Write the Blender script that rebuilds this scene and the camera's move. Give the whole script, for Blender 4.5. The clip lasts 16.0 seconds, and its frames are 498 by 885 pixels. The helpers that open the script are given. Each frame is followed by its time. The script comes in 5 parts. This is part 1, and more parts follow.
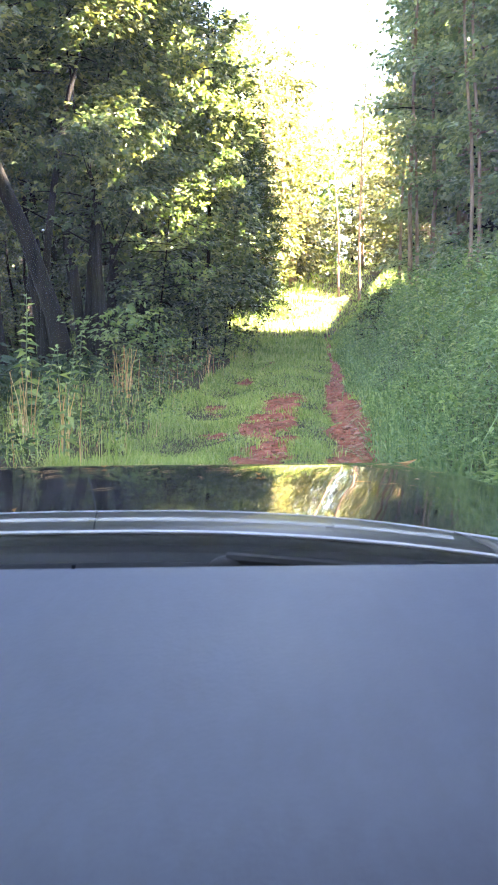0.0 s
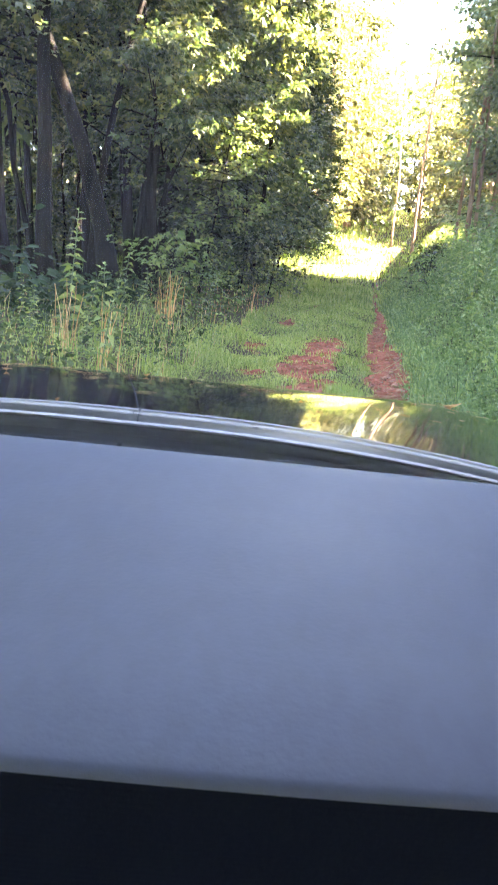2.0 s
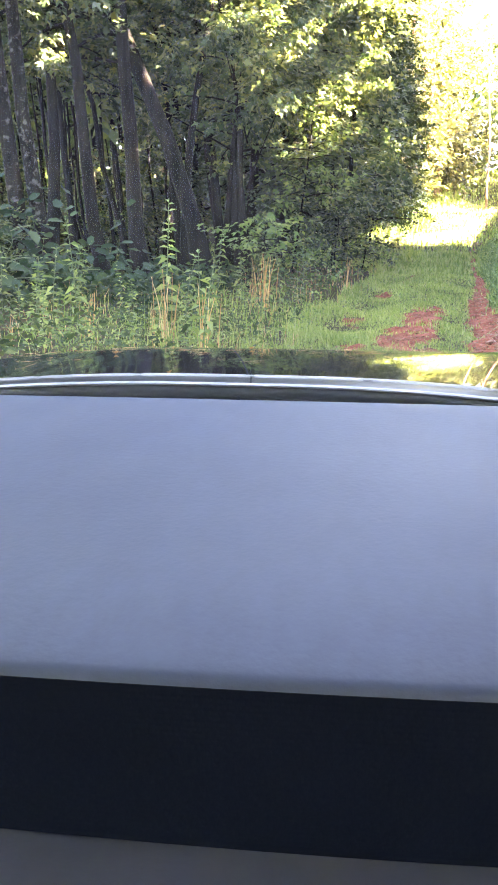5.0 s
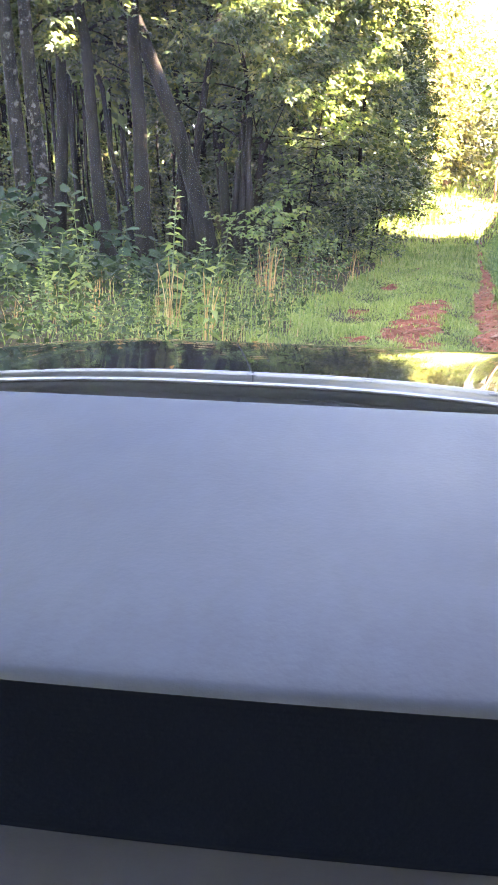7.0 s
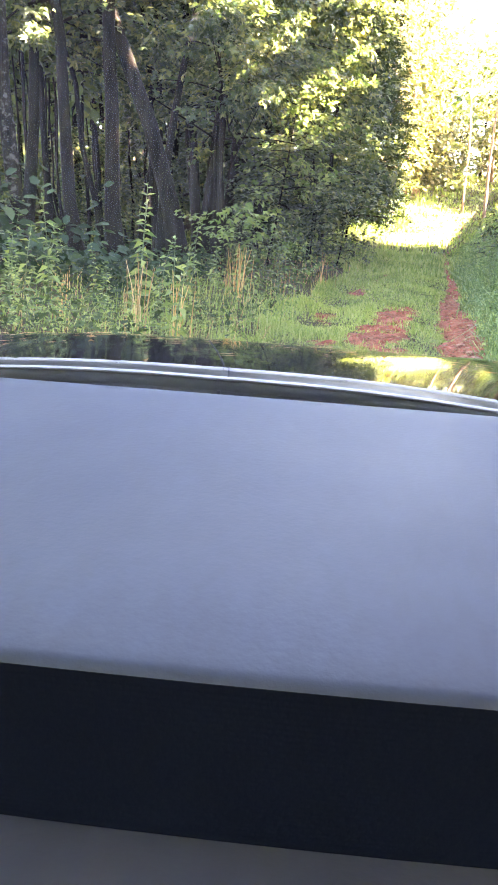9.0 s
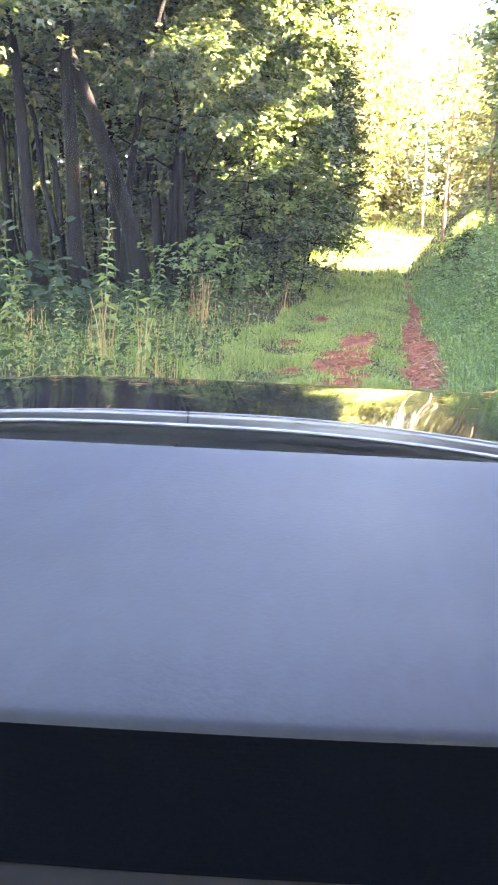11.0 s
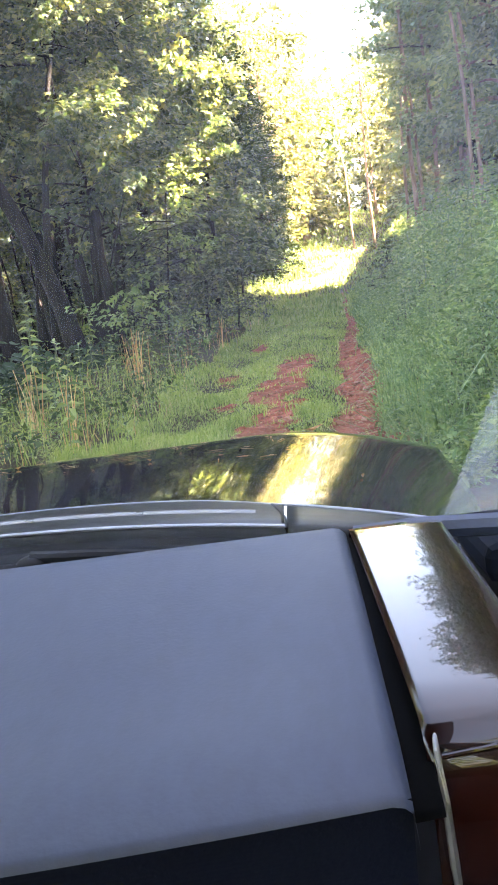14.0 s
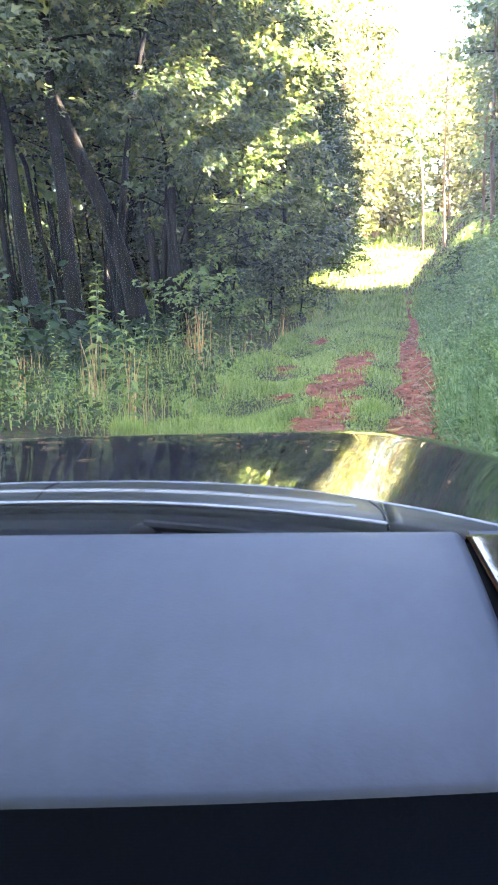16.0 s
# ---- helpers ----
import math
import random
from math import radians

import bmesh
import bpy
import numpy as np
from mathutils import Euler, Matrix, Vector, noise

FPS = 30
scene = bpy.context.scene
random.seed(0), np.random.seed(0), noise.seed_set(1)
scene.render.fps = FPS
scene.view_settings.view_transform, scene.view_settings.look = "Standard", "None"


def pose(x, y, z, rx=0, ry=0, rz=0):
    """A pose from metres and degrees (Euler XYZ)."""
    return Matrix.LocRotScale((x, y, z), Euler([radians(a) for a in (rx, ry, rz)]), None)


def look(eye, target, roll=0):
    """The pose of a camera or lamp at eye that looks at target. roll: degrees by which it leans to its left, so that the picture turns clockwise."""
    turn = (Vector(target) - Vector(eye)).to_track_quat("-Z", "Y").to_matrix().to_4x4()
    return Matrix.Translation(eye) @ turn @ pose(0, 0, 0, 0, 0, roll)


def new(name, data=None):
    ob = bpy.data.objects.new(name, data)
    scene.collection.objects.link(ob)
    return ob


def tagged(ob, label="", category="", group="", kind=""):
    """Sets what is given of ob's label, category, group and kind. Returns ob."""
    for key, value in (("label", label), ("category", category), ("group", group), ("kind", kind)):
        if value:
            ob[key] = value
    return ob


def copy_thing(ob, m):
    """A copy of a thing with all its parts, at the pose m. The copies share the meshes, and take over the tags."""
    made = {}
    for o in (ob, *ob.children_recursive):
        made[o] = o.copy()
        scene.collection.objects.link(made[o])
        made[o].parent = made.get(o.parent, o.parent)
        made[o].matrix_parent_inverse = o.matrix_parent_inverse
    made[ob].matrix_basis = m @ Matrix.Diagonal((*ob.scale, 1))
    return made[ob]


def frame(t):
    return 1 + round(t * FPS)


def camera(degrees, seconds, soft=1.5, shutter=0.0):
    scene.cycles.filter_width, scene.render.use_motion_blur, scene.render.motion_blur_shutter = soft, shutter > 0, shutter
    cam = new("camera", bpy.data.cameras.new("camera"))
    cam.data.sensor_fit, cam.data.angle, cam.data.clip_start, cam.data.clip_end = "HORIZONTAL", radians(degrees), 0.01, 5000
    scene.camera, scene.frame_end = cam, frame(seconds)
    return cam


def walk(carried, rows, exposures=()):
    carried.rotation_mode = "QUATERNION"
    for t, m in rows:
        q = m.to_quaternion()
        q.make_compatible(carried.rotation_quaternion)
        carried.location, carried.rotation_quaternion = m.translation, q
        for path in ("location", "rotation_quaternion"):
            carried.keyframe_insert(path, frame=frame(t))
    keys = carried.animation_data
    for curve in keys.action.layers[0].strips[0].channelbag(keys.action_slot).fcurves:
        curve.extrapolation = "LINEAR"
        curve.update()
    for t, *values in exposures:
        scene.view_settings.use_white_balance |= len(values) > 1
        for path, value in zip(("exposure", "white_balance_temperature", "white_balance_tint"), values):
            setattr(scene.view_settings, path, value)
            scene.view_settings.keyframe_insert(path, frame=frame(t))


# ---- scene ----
# metres; the car stands on the trail at the origin, the trail climbs along +y
CAR = pose(-0.005, -0.035, 0.008, -0.512, -0.792, -0.049)      # how the car stands on the trail
# seconds, place in the car and turn
ROWS = [
    (0.0, 0.0413, -0.3856, 1.2084, 85.572, 0.593, -0.022),
    (0.5, 0.0246, -0.4071, 1.1829, 85.463, 0.393, 0.300),
    (1.0, 0.0211, -0.3966, 1.1736, 85.353, 0.132, 0.676),
    (1.5, 0.0291, -0.3773, 1.1839, 83.823, -2.383, 1.779),
    (2.0, 0.0203, -0.3713, 1.1608, 81.628, -5.528, 2.696),
    (2.5, 0.0276, -0.3930, 1.1584, 80.743, -4.970, 2.960),
    (3.0, 0.0066, -0.3846, 1.1589, 80.851, -2.390, 4.839),
    (3.5, 0.0146, -0.3882, 1.1432, 80.871, -0.891, 7.056),
    (4.0, 0.0137, -0.3943, 1.1464, 80.547, -0.407, 8.243),
    (4.5, 0.0152, -0.4085, 1.1480, 80.382, -0.299, 8.638),
    (5.0, 0.0076, -0.3760, 1.1285, 80.164, -0.396, 8.786),
    (7.5, 0.0112, -0.3834, 1.1442, 79.331, -2.233, 8.790),
    (8.0, -0.0044, -0.3832, 1.1328, 79.342, -2.851, 8.115),
    (10.5, 0.0040, -0.3920, 1.1522, 80.744, -3.700, 5.737),
    (11.0, 0.0143, -0.4264, 1.1647, 81.433, -2.192, 4.812),
    (11.5, 0.0676, -0.4145, 1.1493, 82.168, -1.156, 3.342),
    (12.0, 0.1526, -0.4008, 1.1548, 83.028, 1.231, 2.385),
    (12.5, 0.1474, -0.4157, 1.1920, 83.122, -0.211, 2.922),
    (13.0, 0.2612, -0.4710, 1.2247, 84.196, 3.573, 3.829),
    (13.5, 0.3582, -0.4774, 1.2429, 83.413, 6.177, 2.669),
    (14.0, 0.3778, -0.4450, 1.2251, 83.445, 7.847, 1.997),
    (14.5, 0.3294, -0.4694, 1.2292, 83.158, 4.523, 2.702),
    (15.0, 0.3054, -0.4367, 1.2124, 83.522, 1.681, 4.103),
    (15.5, 0.3059, -0.4330, 1.2061, 82.687, 1.645, 4.961),
    (16.0, 0.2862, -0.5098, 1.2453, 82.950, 1.846, 5.611),
]
EXPOSURES = [(0.0, 5.22, 6760, 18), (1.0, 5.22, 6780, 18), (2.5, 5.5, 7250, 22), (5.0, 5.75, 7400, 23), (8.0, 5.77, 7500, 24), (11.0, 5.72, 7200, 23),
             (12.5, 5.5, 6900, 21), (13.5, 5.3, 6950, 21), (14.0, 5.2, 7500, 22), (14.6, 5.3, 7650, 21), (15.0, 5.3, 6900, 20), (16.0, 5.38, 6640, 18)]
cam = camera(31.78, 16.0, soft=1.8, shutter=0.6)
walk(cam, [(t, CAR @ pose(*place)) for t, *place in ROWS], EXPOSURES)

# ---- light ----
SUN_AZ, SUN_EL = radians(88), radians(30)      # azimuth from +y towards +x
world = bpy.data.worlds.new("world")
scene.world = world
world.use_nodes = True
wn = world.node_tree
sky = wn.nodes.new("ShaderNodeTexSky")
sky.sky_type, sky.sun_disc = 'NISHITA', False
sky.sun_elevation, sky.sun_rotation = SUN_EL, SUN_AZ
sky.air_density, sky.dust_density = 1.0, 3.5
wn.nodes["Background"].inputs["Strength"].default_value = 0.1
wn.links.new(sky.outputs[0], wn.nodes["Background"].inputs["Color"])
sun = new("sun", bpy.data.lights.new("sun", 'SUN'))
sun.data.energy, sun.data.angle, sun.data.color = 17.0, radians(0.53), (1.0, 0.87, 0.68)
sun.matrix_world = look((30 * math.sin(SUN_AZ) * math.cos(SUN_EL), 30 * math.cos(SUN_AZ) * math.cos(SUN_EL), 30 * math.sin(SUN_EL)), (0, 0, 0))

# ---- materials ----


def mat(name):
    m = bpy.data.materials.new(name)
    m.use_nodes = True
    nt = m.node_tree
    return m, nt, nt.nodes["Principled BSDF"]


def node(nt, kind, **kw):
    n = nt.nodes.new(kind)
    for k, v in kw.items():
        n.inputs[k.replace("_", " ")].default_value = v
    return n


def ramp(nt, fac, stops):
    r = nt.nodes.new("ShaderNodeValToRGB")
    el = r.color_ramp.elements
    while len(el) < len(stops):
        el.new(0.5)
    for e, (p, c) in zip(el, stops):
        e.position, e.color = p, (*c, 1)
    nt.links.new(fac, r.inputs["Fac"])
    return r.outputs["Color"]


def noise_tex(nt, scale, detail=4.0, coord="Object", rough=0.55, stretch=None):
    tc = nt.nodes.new("ShaderNodeTexCoord")
    n = node(nt, "ShaderNodeTexNoise", Scale=scale, Detail=detail, Roughness=rough)
    src = tc.outputs[coord]
    if stretch:
        mp = nt.nodes.new("ShaderNodeMapping")
        mp.inputs["Scale"].default_value = stretch
        nt.links.new(src, mp.inputs["Vector"])
        src = mp.outputs[0]
    nt.links.new(src, n.inputs["Vector"])
    return n.outputs["Fac"]


def mix_col(nt, fac, a, b, mode='MIX'):
    m = nt.nodes.new("ShaderNodeMix")
    m.data_type, m.blend_type = 'RGBA', mode
    for sock, v in ((m.inputs[0], fac), (m.inputs[6], a), (m.inputs[7], b)):
        if isinstance(v, (int, float)):
            sock.default_value = v
        elif isinstance(v, tuple):
            sock.default_value = (*v, 1)
        else:
            nt.links.new(v, sock)
    return m.outputs[2]


def bump(nt, height, bsdf, strength=0.4, dist=0.02):
    b = node(nt, "ShaderNodeBump", Strength=strength, Distance=dist)
    nt.links.new(height, b.inputs["Height"])
    nt.links.new(b.outputs[0], bsdf.inputs["Normal"])


def leaf_material(name, dark, mid, light, trans=0.45, gloss=0.45, spec=0.35, patchy=0.18):
    """Thin leaves: diffuse, light through the blade, a waxy sheen; each leaf of its own green."""
    m, nt, b = mat(name)
    geo = nt.nodes.new("ShaderNodeNewGeometry")
    col = ramp(nt, geo.outputs["Random Per Island"], [(0.0, dark), (0.55, mid), (1.0, light)])
    big = noise_tex(nt, 0.9, 2.0)
    oi = nt.nodes.new("ShaderNodeObjectInfo")
    var = ramp(nt, oi.outputs["Random"], [(0.0, (0.8, 0.85, 0.75)), (0.5, (1, 1, 1)), (1.0, (1.12, 1.05, 0.8))])
    col = mix_col(nt, 1.0, col, var, 'MULTIPLY')
    tone = ramp(nt, big, [(0.32, (1 - 1.2 * patchy, 1 - patchy, 1 - patchy)), (0.68, (1 + patchy, 1 + 0.8 * patchy, 1 + 0.2 * patchy))])
    col = mix_col(nt, 1.0, col, tone, 'MULTIPLY')
    nt.links.new(col, b.inputs["Base Color"])
    b.inputs["Roughness"].default_value = gloss
    b.inputs["Specular IOR Level"].default_value = spec
    tr = nt.nodes.new("ShaderNodeBsdfTranslucent")
    tcol = mix_col(nt, 1.0, col, (1.45, 1.3, 0.75), 'MULTIPLY')
    nt.links.new(tcol, tr.inputs["Color"])
    mx = nt.nodes.new("ShaderNodeMixShader")
    mx.inputs[0].default_value = trans
    nt.links.new(b.outputs[0], mx.inputs[1])
    nt.links.new(tr.outputs[0], mx.inputs[2])
    nt.links.new(mx.outputs[0], nt.nodes["Material Output"].inputs["Surface"])
    return m


LEAF_OAK = leaf_material("broad_leaf", (0.018, 0.036, 0.018), (0.048, 0.078, 0.034), (0.155, 0.17, 0.075), patchy=0.38)
LEAF_PINE = leaf_material("dark_leaf", (0.018, 0.034, 0.022), (0.034, 0.056, 0.034), (0.06, 0.084, 0.046), trans=0.3, patchy=0.38)
LEAF_INNER = leaf_material("inner_leaf", (0.03, 0.05, 0.018), (0.055, 0.085, 0.028), (0.1, 0.13, 0.045), trans=0.5, patchy=0.38)
# dark conifer green, deepened further in place of the trees' own shade
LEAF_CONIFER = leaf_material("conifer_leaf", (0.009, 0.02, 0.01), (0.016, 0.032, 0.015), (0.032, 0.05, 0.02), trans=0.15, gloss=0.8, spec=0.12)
# leaf green paled, so the haze over these trees sits in their colour
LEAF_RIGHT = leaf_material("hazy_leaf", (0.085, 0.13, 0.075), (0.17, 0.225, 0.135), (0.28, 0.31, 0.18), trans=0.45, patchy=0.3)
LEAF_FAR = leaf_material("far_leaf", (0.035, 0.046, 0.022), (0.08, 0.092, 0.046), (0.18, 0.18, 0.105), patchy=0.4)
LEAF_WEED = leaf_material("weed_leaf", (0.07, 0.125, 0.04), (0.135, 0.205, 0.065), (0.24, 0.3, 0.1), trans=0.4)
# herb green darkened to hold the shade of the canopy
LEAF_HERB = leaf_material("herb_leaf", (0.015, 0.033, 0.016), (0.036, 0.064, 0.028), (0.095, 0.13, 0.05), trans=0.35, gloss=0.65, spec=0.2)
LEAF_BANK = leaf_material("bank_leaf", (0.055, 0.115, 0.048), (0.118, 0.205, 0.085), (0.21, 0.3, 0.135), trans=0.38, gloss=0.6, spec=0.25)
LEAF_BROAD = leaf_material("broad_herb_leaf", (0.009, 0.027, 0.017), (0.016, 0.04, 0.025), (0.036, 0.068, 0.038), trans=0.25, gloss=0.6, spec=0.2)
GRASS = leaf_material("grass_blade", (0.12, 0.195, 0.055), (0.21, 0.295, 0.09), (0.33, 0.365, 0.165), trans=0.42, gloss=0.6, spec=0.15)
STRAW = leaf_material("dry_straw", (0.36, 0.185, 0.075), (0.55, 0.33, 0.15), (0.68, 0.48, 0.26), trans=0.2, gloss=0.6)


def bark_material(name, a, b_, spots=None):
    m, nt, b = mat(name)
    f = noise_tex(nt, 9.0, 8.0, stretch=(1, 1, 0.14), rough=0.7)
    col = ramp(nt, f, [(0.36, a), (0.5, tuple(0.5 * (p + q) for p, q in zip(a, b_))), (0.66, b_)])
    w = noise_tex(nt, 1.3, 3.0)
    col = mix_col(nt, 1.0, col, ramp(nt, w, [(0.3, (0.6, 0.6, 0.6)), (0.7, (1.2, 1.2, 1.15))]), 'MULTIPLY')
    if spots:
        s = noise_tex(nt, 9.0, 5.0)
        col = mix_col(nt, ramp(nt, s, [(0.56, (0, 0, 0)), (0.64, (1, 1, 1))]), col, spots)
    nt.links.new(col, b.inputs["Base Color"])
    b.inputs["Roughness"].default_value = 0.95
    b.inputs["Specular IOR Level"].default_value = 0.15
    bump(nt, f, b, 1.0, 0.06)
    return m


# brown and lichen bark are darkened in place of shade among the trunks
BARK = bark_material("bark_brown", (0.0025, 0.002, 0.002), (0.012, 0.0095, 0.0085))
BARK_PINE = bark_material("bark_pine", (0.14, 0.08, 0.052), (0.38, 0.265, 0.18))
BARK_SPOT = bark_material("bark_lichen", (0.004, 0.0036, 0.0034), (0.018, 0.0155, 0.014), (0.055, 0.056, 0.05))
STEM, _nt, _b = mat("green_stem")
_nt.links.new(ramp(_nt, noise_tex(_nt, 12.0), [(0.3, (0.06, 0.1, 0.03)), (0.7, (0.11, 0.14, 0.05))]), _b.inputs["Base Color"])
_b.inputs["Roughness"].default_value = 0.6

# ---- mesh helpers ----


def link_mesh(name, me, material, parent=None, label=""):
    if material is not None and not me.materials:
        me.materials.append(material)
    ob = new(name, me)
    if parent is not None:
        ob.parent = parent
    return tagged(ob, label)


def part(name, bm, material, parent=None, label="", smooth=False):
    """Links a bmesh as one mesh object under a thing or part."""
    me = bpy.data.meshes.new(name)
    bm.to_mesh(me)
    bm.free()
    if smooth:
        me.polygons.foreach_set("use_smooth", [True] * len(me.polygons))
    return link_mesh(name, me, material, parent, label)


def raw_mesh(name, verts, faces, smooth=False):
    """A mesh from arrays of vertices (n, 3) and triangles or quads (m, k)."""
    verts, faces = np.asarray(verts, np.float32), np.asarray(faces, np.int32)
    me = bpy.data.meshes.new(name)
    n, k = faces.shape
    me.vertices.add(len(verts))
    me.vertices.foreach_set("co", verts.ravel())
    me.loops.add(n * k)
    me.loops.foreach_set("vertex_index", faces.ravel())
    me.polygons.add(n)
    me.polygons.foreach_set("loop_start", np.arange(0, n * k, k, dtype=np.int32))
    if smooth:
        me.polygons.foreach_set("use_smooth", np.ones(n, bool))
    me.update(calc_edges=True)
    return me


def unit(v):
    return v / np.maximum(np.linalg.norm(v, axis=-1, keepdims=True), 1e-9)


LOBES = ((0.42, 0.72, -0.08), (0.5, 0.24, 0.06), (1.0, 0.0, -0.2), (0.5, -0.24, 0.06), (0.42, -0.72, -0.08))
OVAL = ((0.2, 0.4, 0.05), (0.65, 0.42, 0.03), (1.0, 0.0, -0.2), (0.65, -0.42, 0.03), (0.2, -0.4, 0.05))


def lobed(base, way, up, length, width, outline=LOBES):
    """Arrays of lobed or rounded leaves: six vertices and four triangles each."""
    n = len(base)
    way = unit(way)
    side = unit(np.cross(way, up))
    nor = np.cross(side, way)
    length, width = np.reshape(length, (-1, 1)), np.reshape(width, (-1, 1))
    v = [base]
    for along, out, up_ in outline:
        v.append(base + way * length * along + side * width * out + nor * length * up_)
    v = np.stack(v, 1).reshape(-1, 3)
    i = np.arange(n)[:, None] * 6
    f = np.concatenate([i + [0, 1, 2], i + [0, 2, 3], i + [0, 3, 4], i + [0, 4, 5]], 1).reshape(-1, 3)
    return v, f


def leaves(base, way, up, length, width, droop=0.15, fold=0.12):
    """Arrays of folded leaf blades: four vertices and two triangles each."""
    n = len(base)
    way = unit(way)
    side = unit(np.cross(way, up))
    nor = np.cross(side, way)
    length, width = np.reshape(length, (-1, 1)), np.reshape(width, (-1, 1))
    mid = base + way * length * 0.42 + nor * length * fold * 0.6
    tip = base + way * length - nor * length * droop
    v = np.stack([base, mid + side * width * 0.5, tip, mid - side * width * 0.5], 1).reshape(-1, 3)
    i = np.arange(n)[:, None] * 4
    f = np.concatenate([i + [0, 1, 2], i + [0, 2, 3]], 1).reshape(-1, 3)
    return v, f


def merged(parts):
    vs, fs, o = [], [], 0
    for v, f in parts:
        vs.append(v)
        fs.append(f + o)
        o += len(v)
    return np.concatenate(vs), np.concatenate(fs)


def tube(points, radii, sides=7):
    """Vertices and triangles of a tapered tube along points."""
    p, r = np.asarray(points, float), np.asarray(radii, float)
    d = unit(np.gradient(p, axis=0))
    ref = np.where(np.abs(d[:, 2:3]) > 0.9, [[1.0, 0, 0]], [[0, 0, 1.0]])
    a = unit(np.cross(d, ref))
    b = np.cross(d, a)
    ang = np.linspace(0, 2 * np.pi, sides, endpoint=False)
    v = (p[:, None] + r[:, None, None] * (np.cos(ang)[None, :, None] * a[:, None] + np.sin(ang)[None, :, None] * b[:, None])).reshape(-1, 3)
    f = []
    for i in range(len(p) - 1):
        for s in range(sides):
            q = (i * sides + s, i * sides + (s + 1) % sides, (i + 1) * sides + (s + 1) % sides, (i + 1) * sides + s)
            f += [(q[0], q[1], q[2]), (q[0], q[2], q[3])]
    return v, np.array(f)


# ---- ground ----


def vnoise(x, y, scale, seed=0):
    """Smooth value noise over the plan, 0 to 1."""
    grid = np.random.default_rng(1000 + seed).random((64, 64))
    fx, fy = np.asarray(x, float) * scale, np.asarray(y, float) * scale
    ix, iy = np.floor(fx).astype(int), np.floor(fy).astype(int)
    tx, ty = fx - ix, fy - iy
    tx, ty = tx * tx * (3 - 2 * tx), ty * ty * (3 - 2 * ty)
    at = lambda i, j: grid[i % 64, j % 64]
    return (at(ix, iy) * (1 - tx) + at(ix + 1, iy) * tx) * (1 - ty) + (at(ix, iy + 1) * (1 - tx) + at(ix + 1, iy + 1) * tx) * ty


def trail_x(y):
    y = np.maximum(y, -30.0)
    return -0.25 + 0.035 * y + 0.0015 * np.maximum(y, 0) ** 2


def smooth01(x):
    x = np.clip(x, 0, 1)
    return x * x * (3 - 2 * x)


def wave(x, y):
    return (np.sin(x * 1.3 + 0.7 * y) * 0.5 + np.sin(x * 0.47 - y * 0.9 + 1.3) * 0.6 + np.sin(x * 2.9 + y * 2.3) * 0.22 + np.sin(-x * 4.1 + y * 3.7) * 0.15)


def bank_foot(y):
    """How far right of the trail's middle the bank begins."""
    return np.interp(y, [8, 13, 18, 24, 32], [1.3, 1.25, 1.12, 1.02, 0.95])


def ground_z(x, y):
    x, y = np.asarray(x, float), np.asarray(y, float)
    yy = np.clip(y, -40, 75)
    z = 0.035 * yy + 0.0013 * np.maximum(yy, 0) ** 2 + np.maximum(y - 75, 0) * 0.1
    u = x - trail_x(np.minimum(y, 90))
    z = z + 1.2 * smooth01((u - bank_foot(y)) / 1.7) + 0.04 * np.maximum(u - 3.2, 0)      # bank
    z = z + 0.12 * smooth01((-u - 1.4) / 1.6) + 0.25 * smooth01((-u - 5) / 9)
    near = np.exp(-((u + 0.82) / 0.3) ** 2) + np.exp(-((u - 0.82) / 0.32) ** 2)
    z = z - 0.075 * near * (1 + 0.5 * np.sin(y * 1.7) * np.sin(y * 0.63 + 1))
    return z + 0.03 * wave(x, y) * (0.4 + smooth01((np.abs(u) - 1) / 3))


def ground_material():
    m, nt, b = mat("red_clay_ground")
    att = nt.nodes.new("ShaderNodeAttribute")
    att.attribute_name = "bare"
    fine, mid_, grit = noise_tex(nt, 7.0, 8.0, rough=0.65), noise_tex(nt, 1.6, 4.0), noise_tex(nt, 45.0, 4.0)
    clay = ramp(nt, fine, [(0.25, (0.05, 0.014, 0.007)), (0.42, (0.16, 0.045, 0.024)), (0.6, (0.26, 0.085, 0.05)), (0.78, (0.38, 0.19, 0.13))])
    clay = mix_col(nt, ramp(nt, grit, [(0.58, (0, 0, 0)), (0.72, (0.6, 0.6, 0.6))]), clay, (0.32, 0.2, 0.13))
    clay = mix_col(nt, ramp(nt, mid_, [(0.5, (0, 0, 0)), (0.68, (0.55, 0.55, 0.55))]), clay, (0.1, 0.045, 0.025))
    litter = ramp(nt, fine, [(0.3, (0.022, 0.022, 0.01)), (0.6, (0.05, 0.042, 0.018)), (0.8, (0.12, 0.075, 0.035))])
    s = nt.nodes.new("ShaderNodeMath")
    s.operation = 'MULTIPLY_ADD'
    nt.links.new(fine, s.inputs[0])
    s.inputs[1].default_value = 0.5
    nt.links.new(att.outputs["Fac"], s.inputs[2])
    fac = ramp(nt, s.outputs[0], [(0.5, (0, 0, 0)), (0.68, (1, 1, 1))])
    nt.links.new(mix_col(nt, fac, litter, clay), b.inputs["Base Color"])
    b.inputs["Roughness"].default_value = 0.95
    b.inputs["Specular IOR Level"].default_value = 0.1
    bump(nt, fine, b, 0.9, 0.05)
    return m


